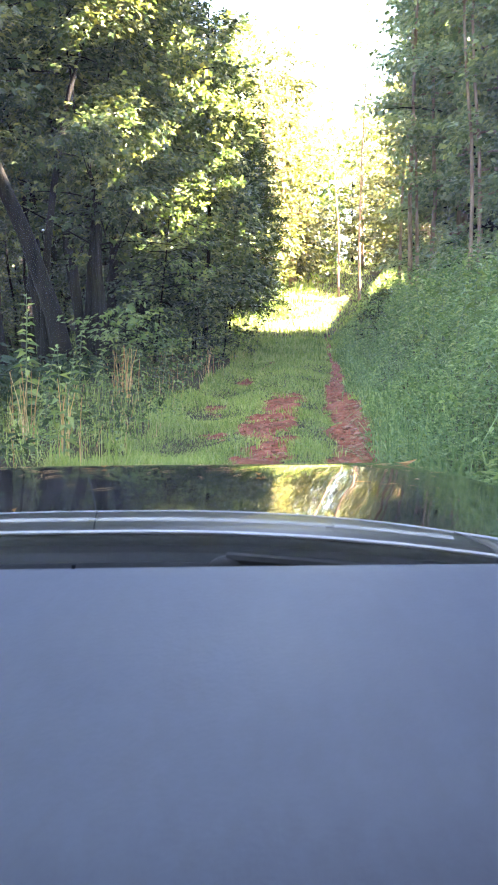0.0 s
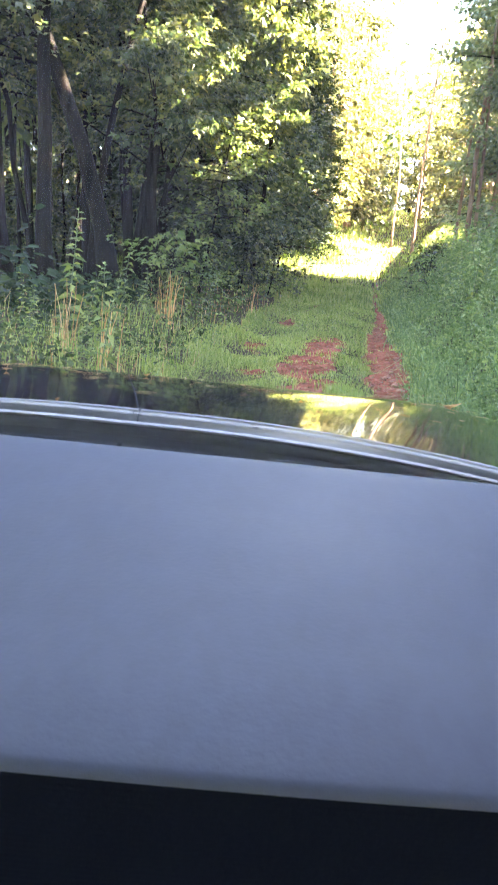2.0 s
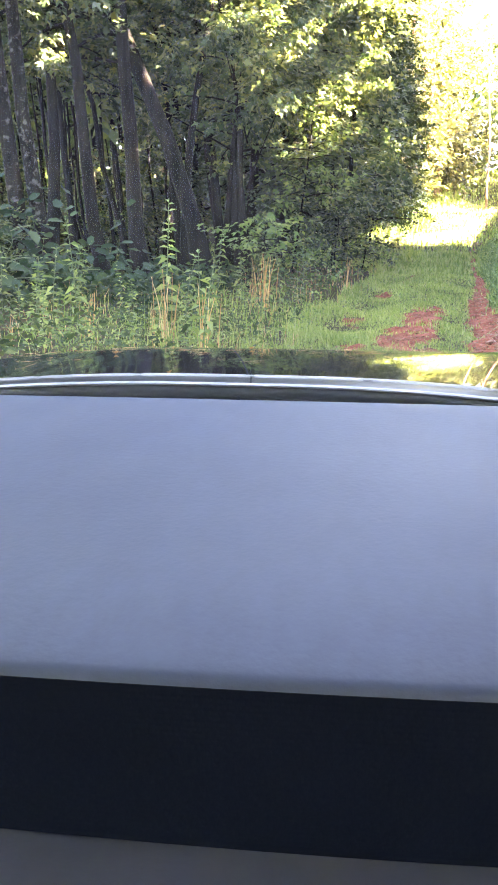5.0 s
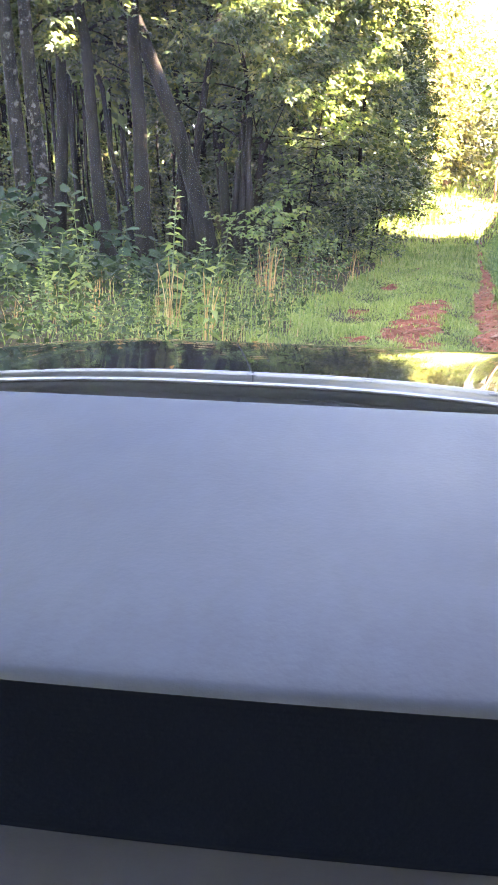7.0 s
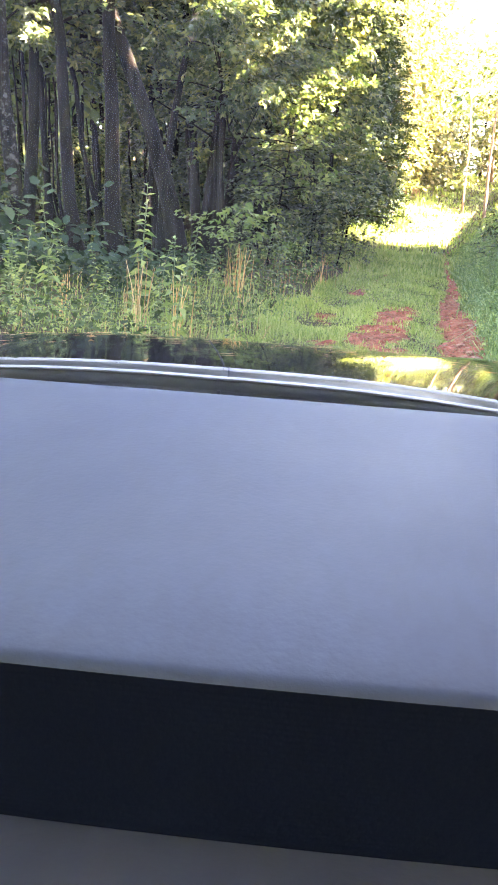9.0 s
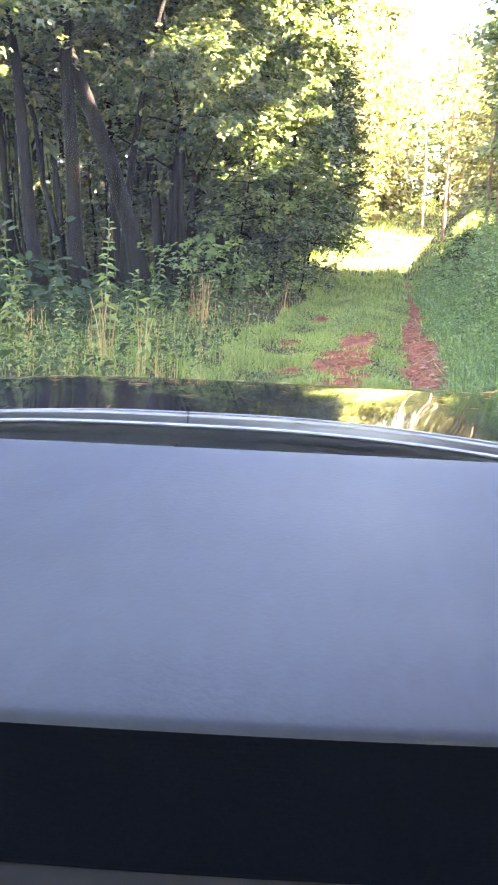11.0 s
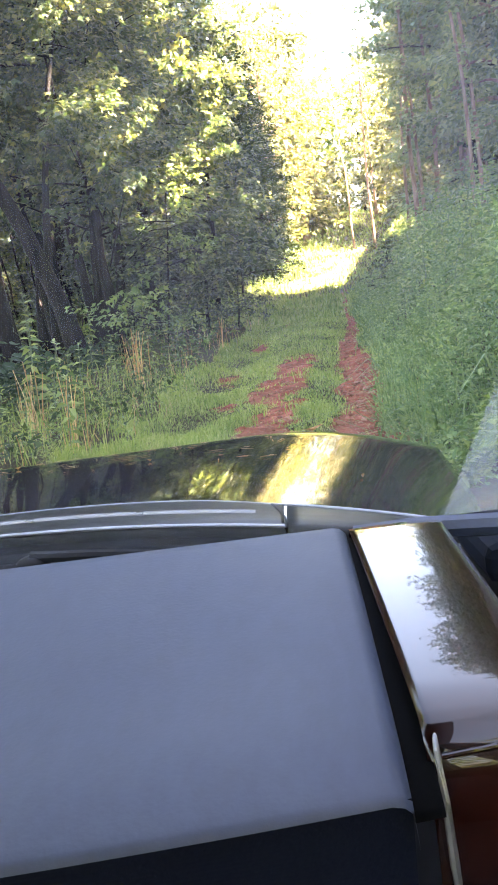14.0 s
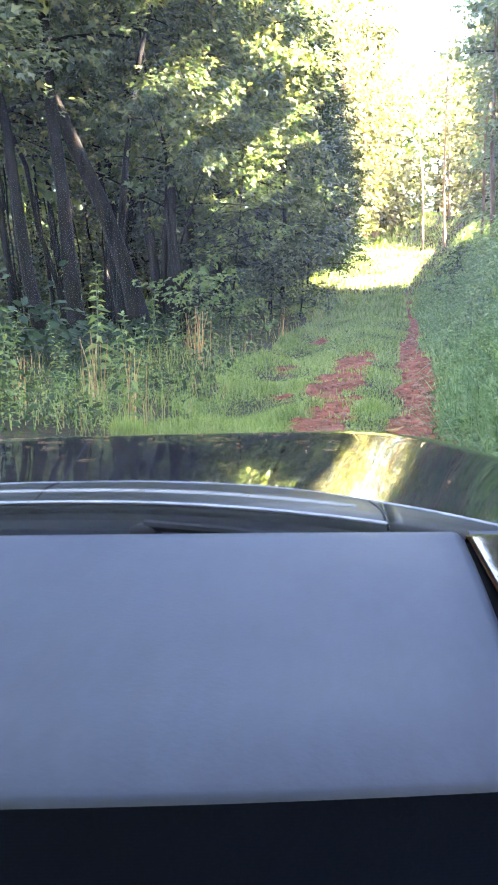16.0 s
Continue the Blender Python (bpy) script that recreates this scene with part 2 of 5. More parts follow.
def bare_amount(x, y):
    """How bare the clay lies: the wheel tracks, a worn patch between them."""
    u = x - trail_x(y) + 0.26 * (vnoise(x, y, 1.1, 1) - 0.5) + 0.1 * (vnoise(x, y, 4.0, 2) - 0.5)
    right = 1.15 * np.exp(-((u - np.interp(y, [7, 12, 17, 22, 30, 40], [1.07, 1.04, 0.97, 0.9, 0.66, 0.5])) / np.interp(y, [8, 13, 17, 22, 30], [0.32, 0.27, 0.15, 0.1, 0.06])) ** 4) * np.interp(y, [14, 24, 34], [1.0, 0.75, 0.3])
    worn = 0.78 * np.exp(-((u - np.interp(y, [9, 11, 14.5], [0.0, 0.03, 0.16])) / 0.3) ** 4) * smooth01((15.2 - y) / 1.6)
    left = 0.95 * np.exp(-((u + 0.88) / 0.15) ** 2 - ((y - 17.0) / 0.9) ** 2) + 0.9 * np.exp(-((u + 0.55) / 0.1) ** 2 - ((y - 20.8) / 1.3) ** 2)
    left = left + 0.62 * np.exp(-((u + 0.86) / 0.12) ** 2 - ((y - 12.9) / 1.0) ** 2) + 0.6 * np.exp(-((u + 0.62) / 0.15) ** 2 - ((y - 9.6) / 1.2) ** 2)
    ragged = 0.7 * (vnoise(x, y, 2.6, 4) - 0.5) + 0.8 * (vnoise(x, y, 8.0, 5) - 0.5)
    base = right + left + worn
    return np.clip(base + ragged * np.clip(base * 2.2, 0.12, 1.1), 0, 1)


GROUND = ground_material()
gx = np.concatenate([-np.geomspace(400, 9, 26), np.arange(-8.8, -2.2, 0.2), np.arange(-2.2, 3.2, 0.06), np.arange(3.2, 9, 0.2), np.geomspace(9.2, 400, 26)])
gy = np.concatenate([-np.geomspace(400, 12, 14), np.arange(-11.5, 6, 0.6), np.arange(6, 16, 0.07), np.arange(16, 28, 0.2), np.arange(28, 80, 0.7), np.geomspace(81, 900, 22)])
GX, GY = np.meshgrid(gx, gy)
BARE = bare_amount(GX, GY)
clods = smooth01(BARE * 1.6) * ((vnoise(GX, GY, 5.0, 7) - 0.5) * 0.06 + (vnoise(GX, GY, 11.0, 8) - 0.5) * 0.06) * (np.abs(GX) < 5) * (GY > 5) * (GY < 30)
gv = np.stack([GX, GY, ground_z(GX, GY) + clods], -1).reshape(-1, 3)
nx, ny = len(gx), len(gy)
ii = (np.arange(ny - 1)[:, None] * nx + np.arange(nx - 1)[None]).ravel()
gf = np.stack([ii, ii + 1, ii + 1 + nx, ii + nx], 1)
ground_me = raw_mesh("ground", gv, gf, smooth=True)
attr = ground_me.attributes.new("bare", 'FLOAT', 'POINT')
attr.data.foreach_set("value", BARE.ravel().astype(np.float32))
ground = tagged(link_mesh("ground", ground_me, GROUND), "red clay ground with leaf litter and two worn wheel tracks", "ground", kind="structure")

# ---- trees ----
rng = np.random.default_rng(7)


def tree(name, label, height, radius, lean=(0, 0), crown_from=0.3, spread=2.2, n_leaf=6000, leaf=0.15, bark=None, foliage=None, limbs=34, conic=0.5, wiggle=0.12, seed=1, sides=8, bunch=20):
    """A tree at the origin: a tapered trunk with its limbs, and a crown of single leaves in sprays."""
    g = np.random.default_rng(seed)
    root = tagged(new(name), label, "tree")
    hs = np.linspace(0, 1, 12)
    wob = np.cumsum(g.normal(0, wiggle, (12, 2)), 0)
    wob -= wob[0]
    trunk = np.stack([lean[0] * height * hs ** 1.15 + wob[:, 0], lean[1] * height * hs ** 1.15 + wob[:, 1], height * hs - 0.15], 1)
    rad = radius * (1 - 0.86 * hs) * (1 + 0.45 * np.exp(-hs * 22))
    pieces = [tube(trunk, rad, sides)]
    pts, outs, wts = [], [], []
    for i in range(limbs):
        h = crown_from + (0.98 - crown_from) * (i + g.random()) / limbs
        o = np.array([np.interp(h, hs, trunk[:, k]) for k in range(3)])
        rel = (h - crown_from) / (1 - crown_from)
        long = spread * (0.55 + 0.45 * math.sin(math.pi * min(1, rel * 0.8 + 0.2))) * (1 - conic * rel) * g.uniform(0.6, 1.15)
        a = i * 2.4 + g.uniform(-0.5, 0.5)
        rise = g.uniform(-0.05, 0.5) + 0.35 * rel
        s = np.linspace(0, 1, 6 if sides > 6 else 4)[:, None]
        way = np.array([math.cos(a), math.sin(a), rise])
        bend = np.array([g.normal(0, 0.15), g.normal(0, 0.15), -0.28]) * long
        line = o + way * long * s + bend * s ** 2
        pieces.append(tube(line, np.interp(h, hs, rad) * 0.42 * (1 - 0.85 * s[:, 0]) + 0.006, 4 if sides > 6 else 3))
        m = max(3, int(long * 6))
        for t in g.uniform(0.25, 1.0, m):
            pts.append(o + way * long * t + bend * t ** 2)
            outs.append(way + g.normal(0, 0.7, 3))
            wts.append(0.4 + t)
    v, f = merged(pieces)
    trunk_me = raw_mesh("trunk", v, f, True)
    trunk_me["stem_verts"], trunk_me["limb_verts"] = 12 * sides, 24 if sides > 6 else 12
    link_mesh("trunk", trunk_me, bark or BARK, root)
    pts, outs, wts = np.array(pts), unit(np.array(outs)), np.array(wts)
    n_b = max(1, n_leaf // bunch)
    pick = g.choice(len(pts), n_b, p=wts / wts.sum())
    c = pts[pick] + g.normal(0, 0.2, (n_b, 3)) * [1, 1, 0.6]
    ways = unit(outs[pick] * [1, 1, 0.4] + g.normal(0, 0.35, (n_b, 3)))
    along = g.uniform(0, 1, (n_b, bunch, 1)) * leaf * 4.5
    base = (c[:, None] + ways[:, None] * along + g.normal(0, leaf * 0.8, (n_b, bunch, 3)) * [1, 1, 0.3]).reshape(-1, 3)
    lw = (ways[:, None] * 0.8 + g.normal(0, 0.6, (n_b, bunch, 3)) * [1, 1, 0.45] + [0, 0, -0.25]).reshape(-1, 3)
    out = unit((c - [lean[0] * height * 0.4, lean[1] * height * 0.4, 0]) * [1, 1, 0])
    tilt = np.array([0, 0, 1.0]) + 0.45 * out + g.normal(0, 0.3, (n_b, 3))      # a spray faces the light as one
    up = unit((tilt[:, None] + g.normal(0, 0.28, (n_b, bunch, 3))).reshape(-1, 3))
    size = leaf * g.uniform(0.6, 1.3, len(base))
    many = lobed if leaf < 0.2 and sides > 6 and foliage in (LEAF_OAK, LEAF_WEED) else leaves
    if foliage is LEAF_BROAD:
        v, f = lobed(base, lw, up, size, size * g.uniform(0.6, 0.8, len(base)), OVAL)
    else:
        v, f = many(base, lw, up, size, size * g.uniform(0.55, 0.8, len(base)))
    crown = raw_mesh("crown", v, f)
    crown["leaf_verts"] = 6 if many is lobed or foliage is LEAF_BROAD else 4
    link_mesh("crown", crown, foliage or LEAF_OAK, root)
    return root


def put(ob, x, y, turn=0.0, size=1.0, sink=0.0):
    m = pose(x, y, float(ground_z(x, y)) - sink, 0, 0, turn)
    c = copy_thing(ob, m)
    c.scale = (size, size, size)
    return c


def place(ob, x, y, turn=0.0, size=1.0, sink=0.0):
    ob.matrix_basis = pose(x, y, float(ground_z(x, y)) - sink, 0, 0, turn)
    ob.scale = (size, size, size)
    return ob


# gaps in the crowns, through which the low sun falls on the edge of the wood: x, y, z and width
LIT = [(-1.17, 18.41, 6.85, 0.45), (-0.9, 21.94, 7.44, 0.55), (-2.49, 16.25, 5.75, 0.28), (-2.35, 16.28, 5.27, 0.4), (-1.8, 15.0, 4.92, 0.3), (-3.02, 15.29, 7.1, 0.2),
       (-2.23, 15.59, 7.31, 0.26), (-1.83, 21.48, 9.16, 0.35), (-2.77, 14.1, 4.98, 0.2), (-1.83, 14.6, 4.03, 0.28), (-1.61, 21.09, 5.21, 0.28), (-1.32, 19.72, 4.46, 0.32),
       (-1.92, 19.97, 3.93, 0.2), (-0.64, 20.35, 5.98, 0.22), (-1.12, 20.73, 5.54, 0.25), (-0.46, 21.14, 5.63, 0.28), (-0.32, 26.43, 5.33, 0.28), (-0.11, 20.52, 3.85, 0.2), (-1.01, 25.96, 4.44, 0.24),
       (-5.9, 14.7, 4.9, 0.22), (-3.32, 16.94, 6.02, 0.22), (-0.73, 23.64, 7.81, 0.5), (-1.31, 18.55, 6.42, 0.28), (-0.6, 22.9, 8.9, 0.6), (-0.5, 23.3, 9.6, 0.7),
       (-4.68, 15.5, 5.2, 0.18), (-4.45, 15.5, 4.55, 0.2), (-2.8, 16.5, 2.7, 0.16), (-1.5, 18.5, 4.8, 0.28), (-1.68, 18.5, 4.3, 0.3),
       (-8.47, 24.0, 3.66, 0.45), (-10.34, 27.0, 4.48, 0.5), (-6.96, 22.0, 2.97, 0.4), (-6.02, 14.0, 5.05, 0.28), (-4.84, 14.2, 5.21, 0.28), (-3.39, 14.4, 5.19, 0.3)]
SUNWARD = np.array([math.sin(SUN_AZ) * math.cos(SUN_EL), math.cos(SUN_AZ) * math.cos(SUN_EL), math.sin(SUN_EL)])


def in_gap(p, g, wide=0.08):
    """Which points lie in the way of the sun."""
    free = np.zeros(len(p), bool)
    for a, b, c, r in LIT:
        w = p - (a, b, c)
        d = w @ SUNWARD
        off = np.linalg.norm(w - d[:, None] * SUNWARD, axis=1)
        free |= (d > 0.7) & (off < r * g.uniform(0.78, 1.04, len(p)) + wide)
    return free


def coords(me):
    v = np.empty(len(me.vertices) * 3, np.float32)
    me.vertices.foreach_get("co", v)
    return v.reshape(-1, 3)


def thin_out(things):
    """Leaves the gaps free of leaves and thin limbs."""
    g = np.random.default_rng(77)
    for ob in things:
        m = np.array(ob.matrix_basis)
        for child in ob.children:
            me = child.data
            v = coords(me)
            if child.name.startswith("crown"):
                k = me["leaf_verts"]
                v = v.reshape(-1, k, 3)
                long = float(np.linalg.norm(v[:50, k // 2] - v[:50, 0], axis=1).mean())
                free = in_gap(v.mean(1) @ m[:3, :3].T + m[:3, 3], g, min(0.14, 0.35 * long))
                if free.sum() > 3:
                    v = v[~free]
                    i = np.arange(len(v))[:, None] * k
                    child.data = raw_mesh("crown", v.reshape(-1, 3), np.concatenate([i + [0, j, j + 1] for j in range(1, k - 1)], 1).reshape(-1, 3))
                    child.data.materials.append(me.materials[0])
            else:
                stem, size = me["stem_verts"], me["limb_verts"]
                free = in_gap(v @ m[:3, :3].T + m[:3, 3], g)
                limb = np.maximum(0, (np.arange(len(v)) - stem) // size + 1)      # 0 is the stem
                bad = np.unique(limb[free])
                bad = bad[bad > 0]
                if len(bad):
                    keep = ~np.isin(limb, bad)
                    f = np.empty(len(me.polygons) * 3, np.int32)
                    me.polygons.foreach_get("vertices", f)
                    f = f.reshape(-1, 3)
                    f = f[keep[f[:, 0]]]
                    child.data = raw_mesh("trunk", v[keep], (np.cumsum(keep) - 1)[f], True)
                    child.data.materials.append(me.materials[0])


def beside_gaps(spots, height=18.0):
    """Moves trees along the trail until their stems stand clear of the gaps, and leaves out those that cannot."""
    out = []
    for k, x, y, turn, size in spots:
        def blocked(q):
            for a, b, c, r in LIT:
                d = (x - a) / SUNWARD[0]
                if d > 0.5 and abs(q - b - d * SUNWARD[1]) < r + 0.22 and c + d * SUNWARD[2] < float(ground_z(x, q)) + height * size:
                    return True
            return False
        tries = [y + w * 0.1 * j for j in range(34) for w in (1, -1)]
        clear = next((q for q in tries if not blocked(q)), None)
        if clear is not None:
            out.append((k, x, clear, turn, size))
    return out


def grow(kinds, spots, group):
    """Plants each kind once at its first spot, then copies it."""
    out = []
    for ob in kinds:
        tagged(ob, group=group)
    used = set()
    for k, x, y, turn, size in spots:
        if k in used:
            out.append(put(kinds[k], x, y, turn, size))
        else:
            used.add(k)
            out.append(place(kinds[k], x, y, turn, size))
    return out


def woods(kind, spots, name, label):
    """Trees that stand where nobody could count them, as one stuff object."""
    g = np.random.default_rng(79)
    vs, fs, slot = [], [], []
    for _, x, y, turn, size in spots:
        m = np.array(pose(x, y, float(ground_z(x, y)), 0, 0, turn)) @ np.diag([size, size, size, 1.0])
        for child in kind.children:
            me = child.data
            v = coords(me) @ m[:3, :3].T + m[:3, 3]
            f = np.empty(len(me.polygons) * 3, np.int32)
            me.polygons.foreach_get("vertices", f)
            f = f.reshape(-1, 3)
            free = in_gap(v, g)
            if child.name.startswith("trunk"):
                free[:me["stem_verts"]] = False
            f = f[~free[f].any(1)]
            vs.append(v)
            fs.append(f)
            slot.append(np.full(len(f), 1 if child.name.startswith("crown") else 0, np.int32))
    me = raw_mesh(name, *merged(list(zip(vs, fs))))
    for child in sorted(kind.children, key=lambda c: c.name, reverse=True):
        me.materials.append(child.data.materials[0])
    me.polygons.foreach_set("material_index", np.concatenate(slot))
    for child in list(kind.children):
        bpy.data.objects.remove(child)
    bpy.data.objects.remove(kind)
    return tagged(new(name, me), label, "woods", kind="stuff")


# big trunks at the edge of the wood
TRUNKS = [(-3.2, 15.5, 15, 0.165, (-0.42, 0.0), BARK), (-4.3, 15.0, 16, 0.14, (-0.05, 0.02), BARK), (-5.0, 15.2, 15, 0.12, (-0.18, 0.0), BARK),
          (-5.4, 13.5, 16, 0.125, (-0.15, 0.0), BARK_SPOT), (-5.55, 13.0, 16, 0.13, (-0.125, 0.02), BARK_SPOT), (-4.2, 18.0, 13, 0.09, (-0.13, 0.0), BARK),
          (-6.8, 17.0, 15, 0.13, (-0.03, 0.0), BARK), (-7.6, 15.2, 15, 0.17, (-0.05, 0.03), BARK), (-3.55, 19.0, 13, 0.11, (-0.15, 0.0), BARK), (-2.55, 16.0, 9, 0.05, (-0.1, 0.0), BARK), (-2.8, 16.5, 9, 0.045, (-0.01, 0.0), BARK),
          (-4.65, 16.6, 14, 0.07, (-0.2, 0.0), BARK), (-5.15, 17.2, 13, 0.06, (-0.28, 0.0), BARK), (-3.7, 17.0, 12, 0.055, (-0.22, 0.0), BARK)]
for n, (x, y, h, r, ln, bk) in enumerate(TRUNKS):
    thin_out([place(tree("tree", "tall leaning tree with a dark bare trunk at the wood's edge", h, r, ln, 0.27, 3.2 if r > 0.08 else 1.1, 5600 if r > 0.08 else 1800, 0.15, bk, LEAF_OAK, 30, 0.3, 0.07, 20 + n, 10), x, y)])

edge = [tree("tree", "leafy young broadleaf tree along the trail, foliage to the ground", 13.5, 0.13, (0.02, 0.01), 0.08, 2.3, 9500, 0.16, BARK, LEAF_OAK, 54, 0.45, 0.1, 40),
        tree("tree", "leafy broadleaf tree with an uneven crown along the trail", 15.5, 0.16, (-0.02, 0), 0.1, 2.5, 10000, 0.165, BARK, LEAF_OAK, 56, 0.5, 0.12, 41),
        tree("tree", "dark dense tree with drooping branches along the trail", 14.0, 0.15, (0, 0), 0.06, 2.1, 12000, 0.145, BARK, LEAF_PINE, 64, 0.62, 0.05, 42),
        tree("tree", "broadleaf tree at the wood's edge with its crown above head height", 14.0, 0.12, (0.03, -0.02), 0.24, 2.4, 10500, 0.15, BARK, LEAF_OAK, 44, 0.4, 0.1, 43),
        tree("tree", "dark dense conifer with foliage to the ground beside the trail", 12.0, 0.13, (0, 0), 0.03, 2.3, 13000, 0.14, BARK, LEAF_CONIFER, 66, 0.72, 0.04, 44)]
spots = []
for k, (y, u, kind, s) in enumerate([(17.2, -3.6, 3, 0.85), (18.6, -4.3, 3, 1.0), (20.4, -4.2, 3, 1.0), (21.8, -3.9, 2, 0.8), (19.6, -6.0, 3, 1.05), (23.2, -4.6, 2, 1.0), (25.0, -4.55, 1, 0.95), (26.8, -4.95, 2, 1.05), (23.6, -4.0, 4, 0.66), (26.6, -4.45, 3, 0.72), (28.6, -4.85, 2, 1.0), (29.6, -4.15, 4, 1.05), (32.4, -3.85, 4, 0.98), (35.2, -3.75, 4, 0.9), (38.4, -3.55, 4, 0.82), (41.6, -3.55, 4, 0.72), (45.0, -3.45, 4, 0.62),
                                     (34.2, -6.45, 1, 0.85), (38.8, -6.45, 0, 0.8), (48, -4.85, 0, 0.6), (27, -7.85, 2, 1.1)]):
    spots.append((kind, float(trail_x(y)) + u, y, 137 * k % 360, s))
edge_trees = grow(edge, spots, "trees along the trail")
thin_out(edge_trees)

leaning = place(tree("tree", "young tree leaning out of the wood, its crown catching the sun", 9.5, 0.09, (0.16, -0.03), 0.42, 1.9, 8000, 0.125, BARK, LEAF_OAK, 30, 0.3, 0.06, 47), -3.7, 15.9)
thin_out([leaning])
leaning = place(tree("tree", "young tree leaning out of the wood, its crown catching the sun", 8.0, 0.08, (0.14, -0.02), 0.4, 1.7, 6500, 0.125, BARK, LEAF_OAK, 28, 0.3, 0.06, 49), -3.5, 18.2)
thin_out([leaning])
place(tree("tree", "young broadleaf tree before dark conifers, its top in the sun", 8.6, 0.07, (0.05, 0.0), 0.5, 1.25, 4200, 0.16, BARK, LEAF_OAK, 30, 0.35, 0.05, 45), -1.15, 23.0)
place(tree("tree", "slim broadleaf sapling catching the sun before dark conifers", 4.6, 0.04, (0.06, 0.0), 0.4, 0.8, 1300, 0.17, BARK, LEAF_OAK, 22, 0.5, 0.04, 46), -0.5, 25.6)
tagged(place(tree("shrub", "low spreading shrub with light green layered leaves", 1.3, 0.02, (0.0, -0.02), 0.62, 0.75, 330, 0.12, BARK, LEAF_WEED, 14, 0.15, 0.02, 83, 8, 10), -2.06, 14.5), category="shrub")
tagged(place(tree("shrub", "small yellowish bush beside the trail", 0.9, 0.012, (0.0, 0.0), 0.15, 0.36, 220, 0.085, STEM, LEAF_WEED, 16, 0.3, 0.02, 84, 8, 8), -1.3, 14.5), category="shrub")
place(tree("tree", "slim sapling with feathery sunlit sprays", 4.1, 0.03, (0.14, 0.0), 0.42, 0.85, 900, 0.12, BARK, LEAF_WEED, 24, 0.65, 0.02, 85, 8, 14), -2.0, 18.5)
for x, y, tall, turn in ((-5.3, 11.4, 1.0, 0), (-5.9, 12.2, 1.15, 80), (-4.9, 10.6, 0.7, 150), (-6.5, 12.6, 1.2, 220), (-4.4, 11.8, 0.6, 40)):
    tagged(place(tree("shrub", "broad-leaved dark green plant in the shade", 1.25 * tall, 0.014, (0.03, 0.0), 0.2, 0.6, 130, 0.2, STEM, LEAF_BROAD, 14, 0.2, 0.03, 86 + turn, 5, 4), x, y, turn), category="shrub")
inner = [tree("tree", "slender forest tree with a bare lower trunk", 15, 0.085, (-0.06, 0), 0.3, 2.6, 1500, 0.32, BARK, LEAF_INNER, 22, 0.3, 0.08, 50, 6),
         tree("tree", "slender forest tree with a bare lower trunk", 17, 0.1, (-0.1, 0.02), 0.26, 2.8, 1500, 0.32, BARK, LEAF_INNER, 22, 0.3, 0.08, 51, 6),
         tree("tree", "straight pine with reddish bark deep in the wood", 18, 0.12, (0.01, 0), 0.34, 2.3, 1400, 0.31, BARK_PINE, LEAF_INNER, 22, 0.4, 0.04, 52, 6)]
spots = []
for k in range(62):
    y = float(rng.uniform(18, 50))
    x = float(rng.uniform(-24, -4.8 + 0.1 * (y - 18)))
    spots.append((int(rng.integers(3)), x, y, float(rng.uniform(-25, 25)), float(rng.uniform(0.75, 1.15))))
# unseen trees left of the car, added to hold back skylight
for k in range(18):
    y = float(rng.uniform(-16, 12))
    spots.append((int(rng.integers(3)), -8.5 - 0.3 * max(y, 0) - float(rng.uniform(0, 10)), y, float(rng.uniform(0, 360)), float(rng.uniform(0.85, 1.15))))
for k in range(10):
    spots.append((int(rng.integers(3)), float(rng.uniform(-12, 12)), float(rng.uniform(-26, -17)), float(rng.uniform(0, 360)), float(rng.uniform(0.85, 1.1))))
grow(inner, spots, "trees of the wood")
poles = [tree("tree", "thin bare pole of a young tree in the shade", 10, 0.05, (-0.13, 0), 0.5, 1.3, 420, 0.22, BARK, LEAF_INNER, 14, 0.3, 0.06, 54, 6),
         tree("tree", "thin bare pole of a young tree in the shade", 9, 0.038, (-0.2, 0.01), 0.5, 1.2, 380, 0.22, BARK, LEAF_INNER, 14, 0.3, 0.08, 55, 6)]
spots = []
for k in range(120):
    y = float(rng.uniform(17.5, 34))
    spots.append((int(rng.integers(2)), float(rng.uniform(-15, -4.0 + 0.08 * (y - 18))), y, float(rng.uniform(-40, 40)), float(rng.uniform(0.7, 1.2))))
grow(poles, spots, "thin poles in the wood")
shrubs = [tree("shrub", "leafy shrub at the dark edge of the wood", 2.6, 0.03, (0.05, -0.03), 0.15, 1.0, 1500, 0.13, BARK, LEAF_OAK, 20, 0.35, 0.03, 81, 5),
          tree("shrub", "spreading sapling with layered leaves at the wood's edge", 3.4, 0.035, (-0.04, -0.05), 0.2, 1.3, 1400, 0.14, BARK, LEAF_OAK, 22, 0.3, 0.03, 82, 5)]
for ob in shrubs:
    tagged(ob, category="shrub")
# the four at x 7.2 to 8.3 are added to shade the bank
spots = [(0, 2.9, 19.6, 0, 0.5), (0, 7.2, 28.6, 50, 0.75), (0, 7.6, 30.2, 120, 0.8), (1, 7.9, 31.8, 10, 0.6), (0, 8.3, 33.4, 80, 0.8), (1, -2.2, 18.6, 0, 0.55), (0, -2.6, 17.4, 90, 0.4), (0, -1.2, 19.5, 30, 0.7), (0, -0.6, 22.0, 30, 0.8), (1, -1.3, 21.4, 200, 1.25), (0, -7.2, 12.6, 70, 0.7), (1, -6.8, 13.4, 10, 0.6), (0, -5.8, 12.9, 10, 0.5)]
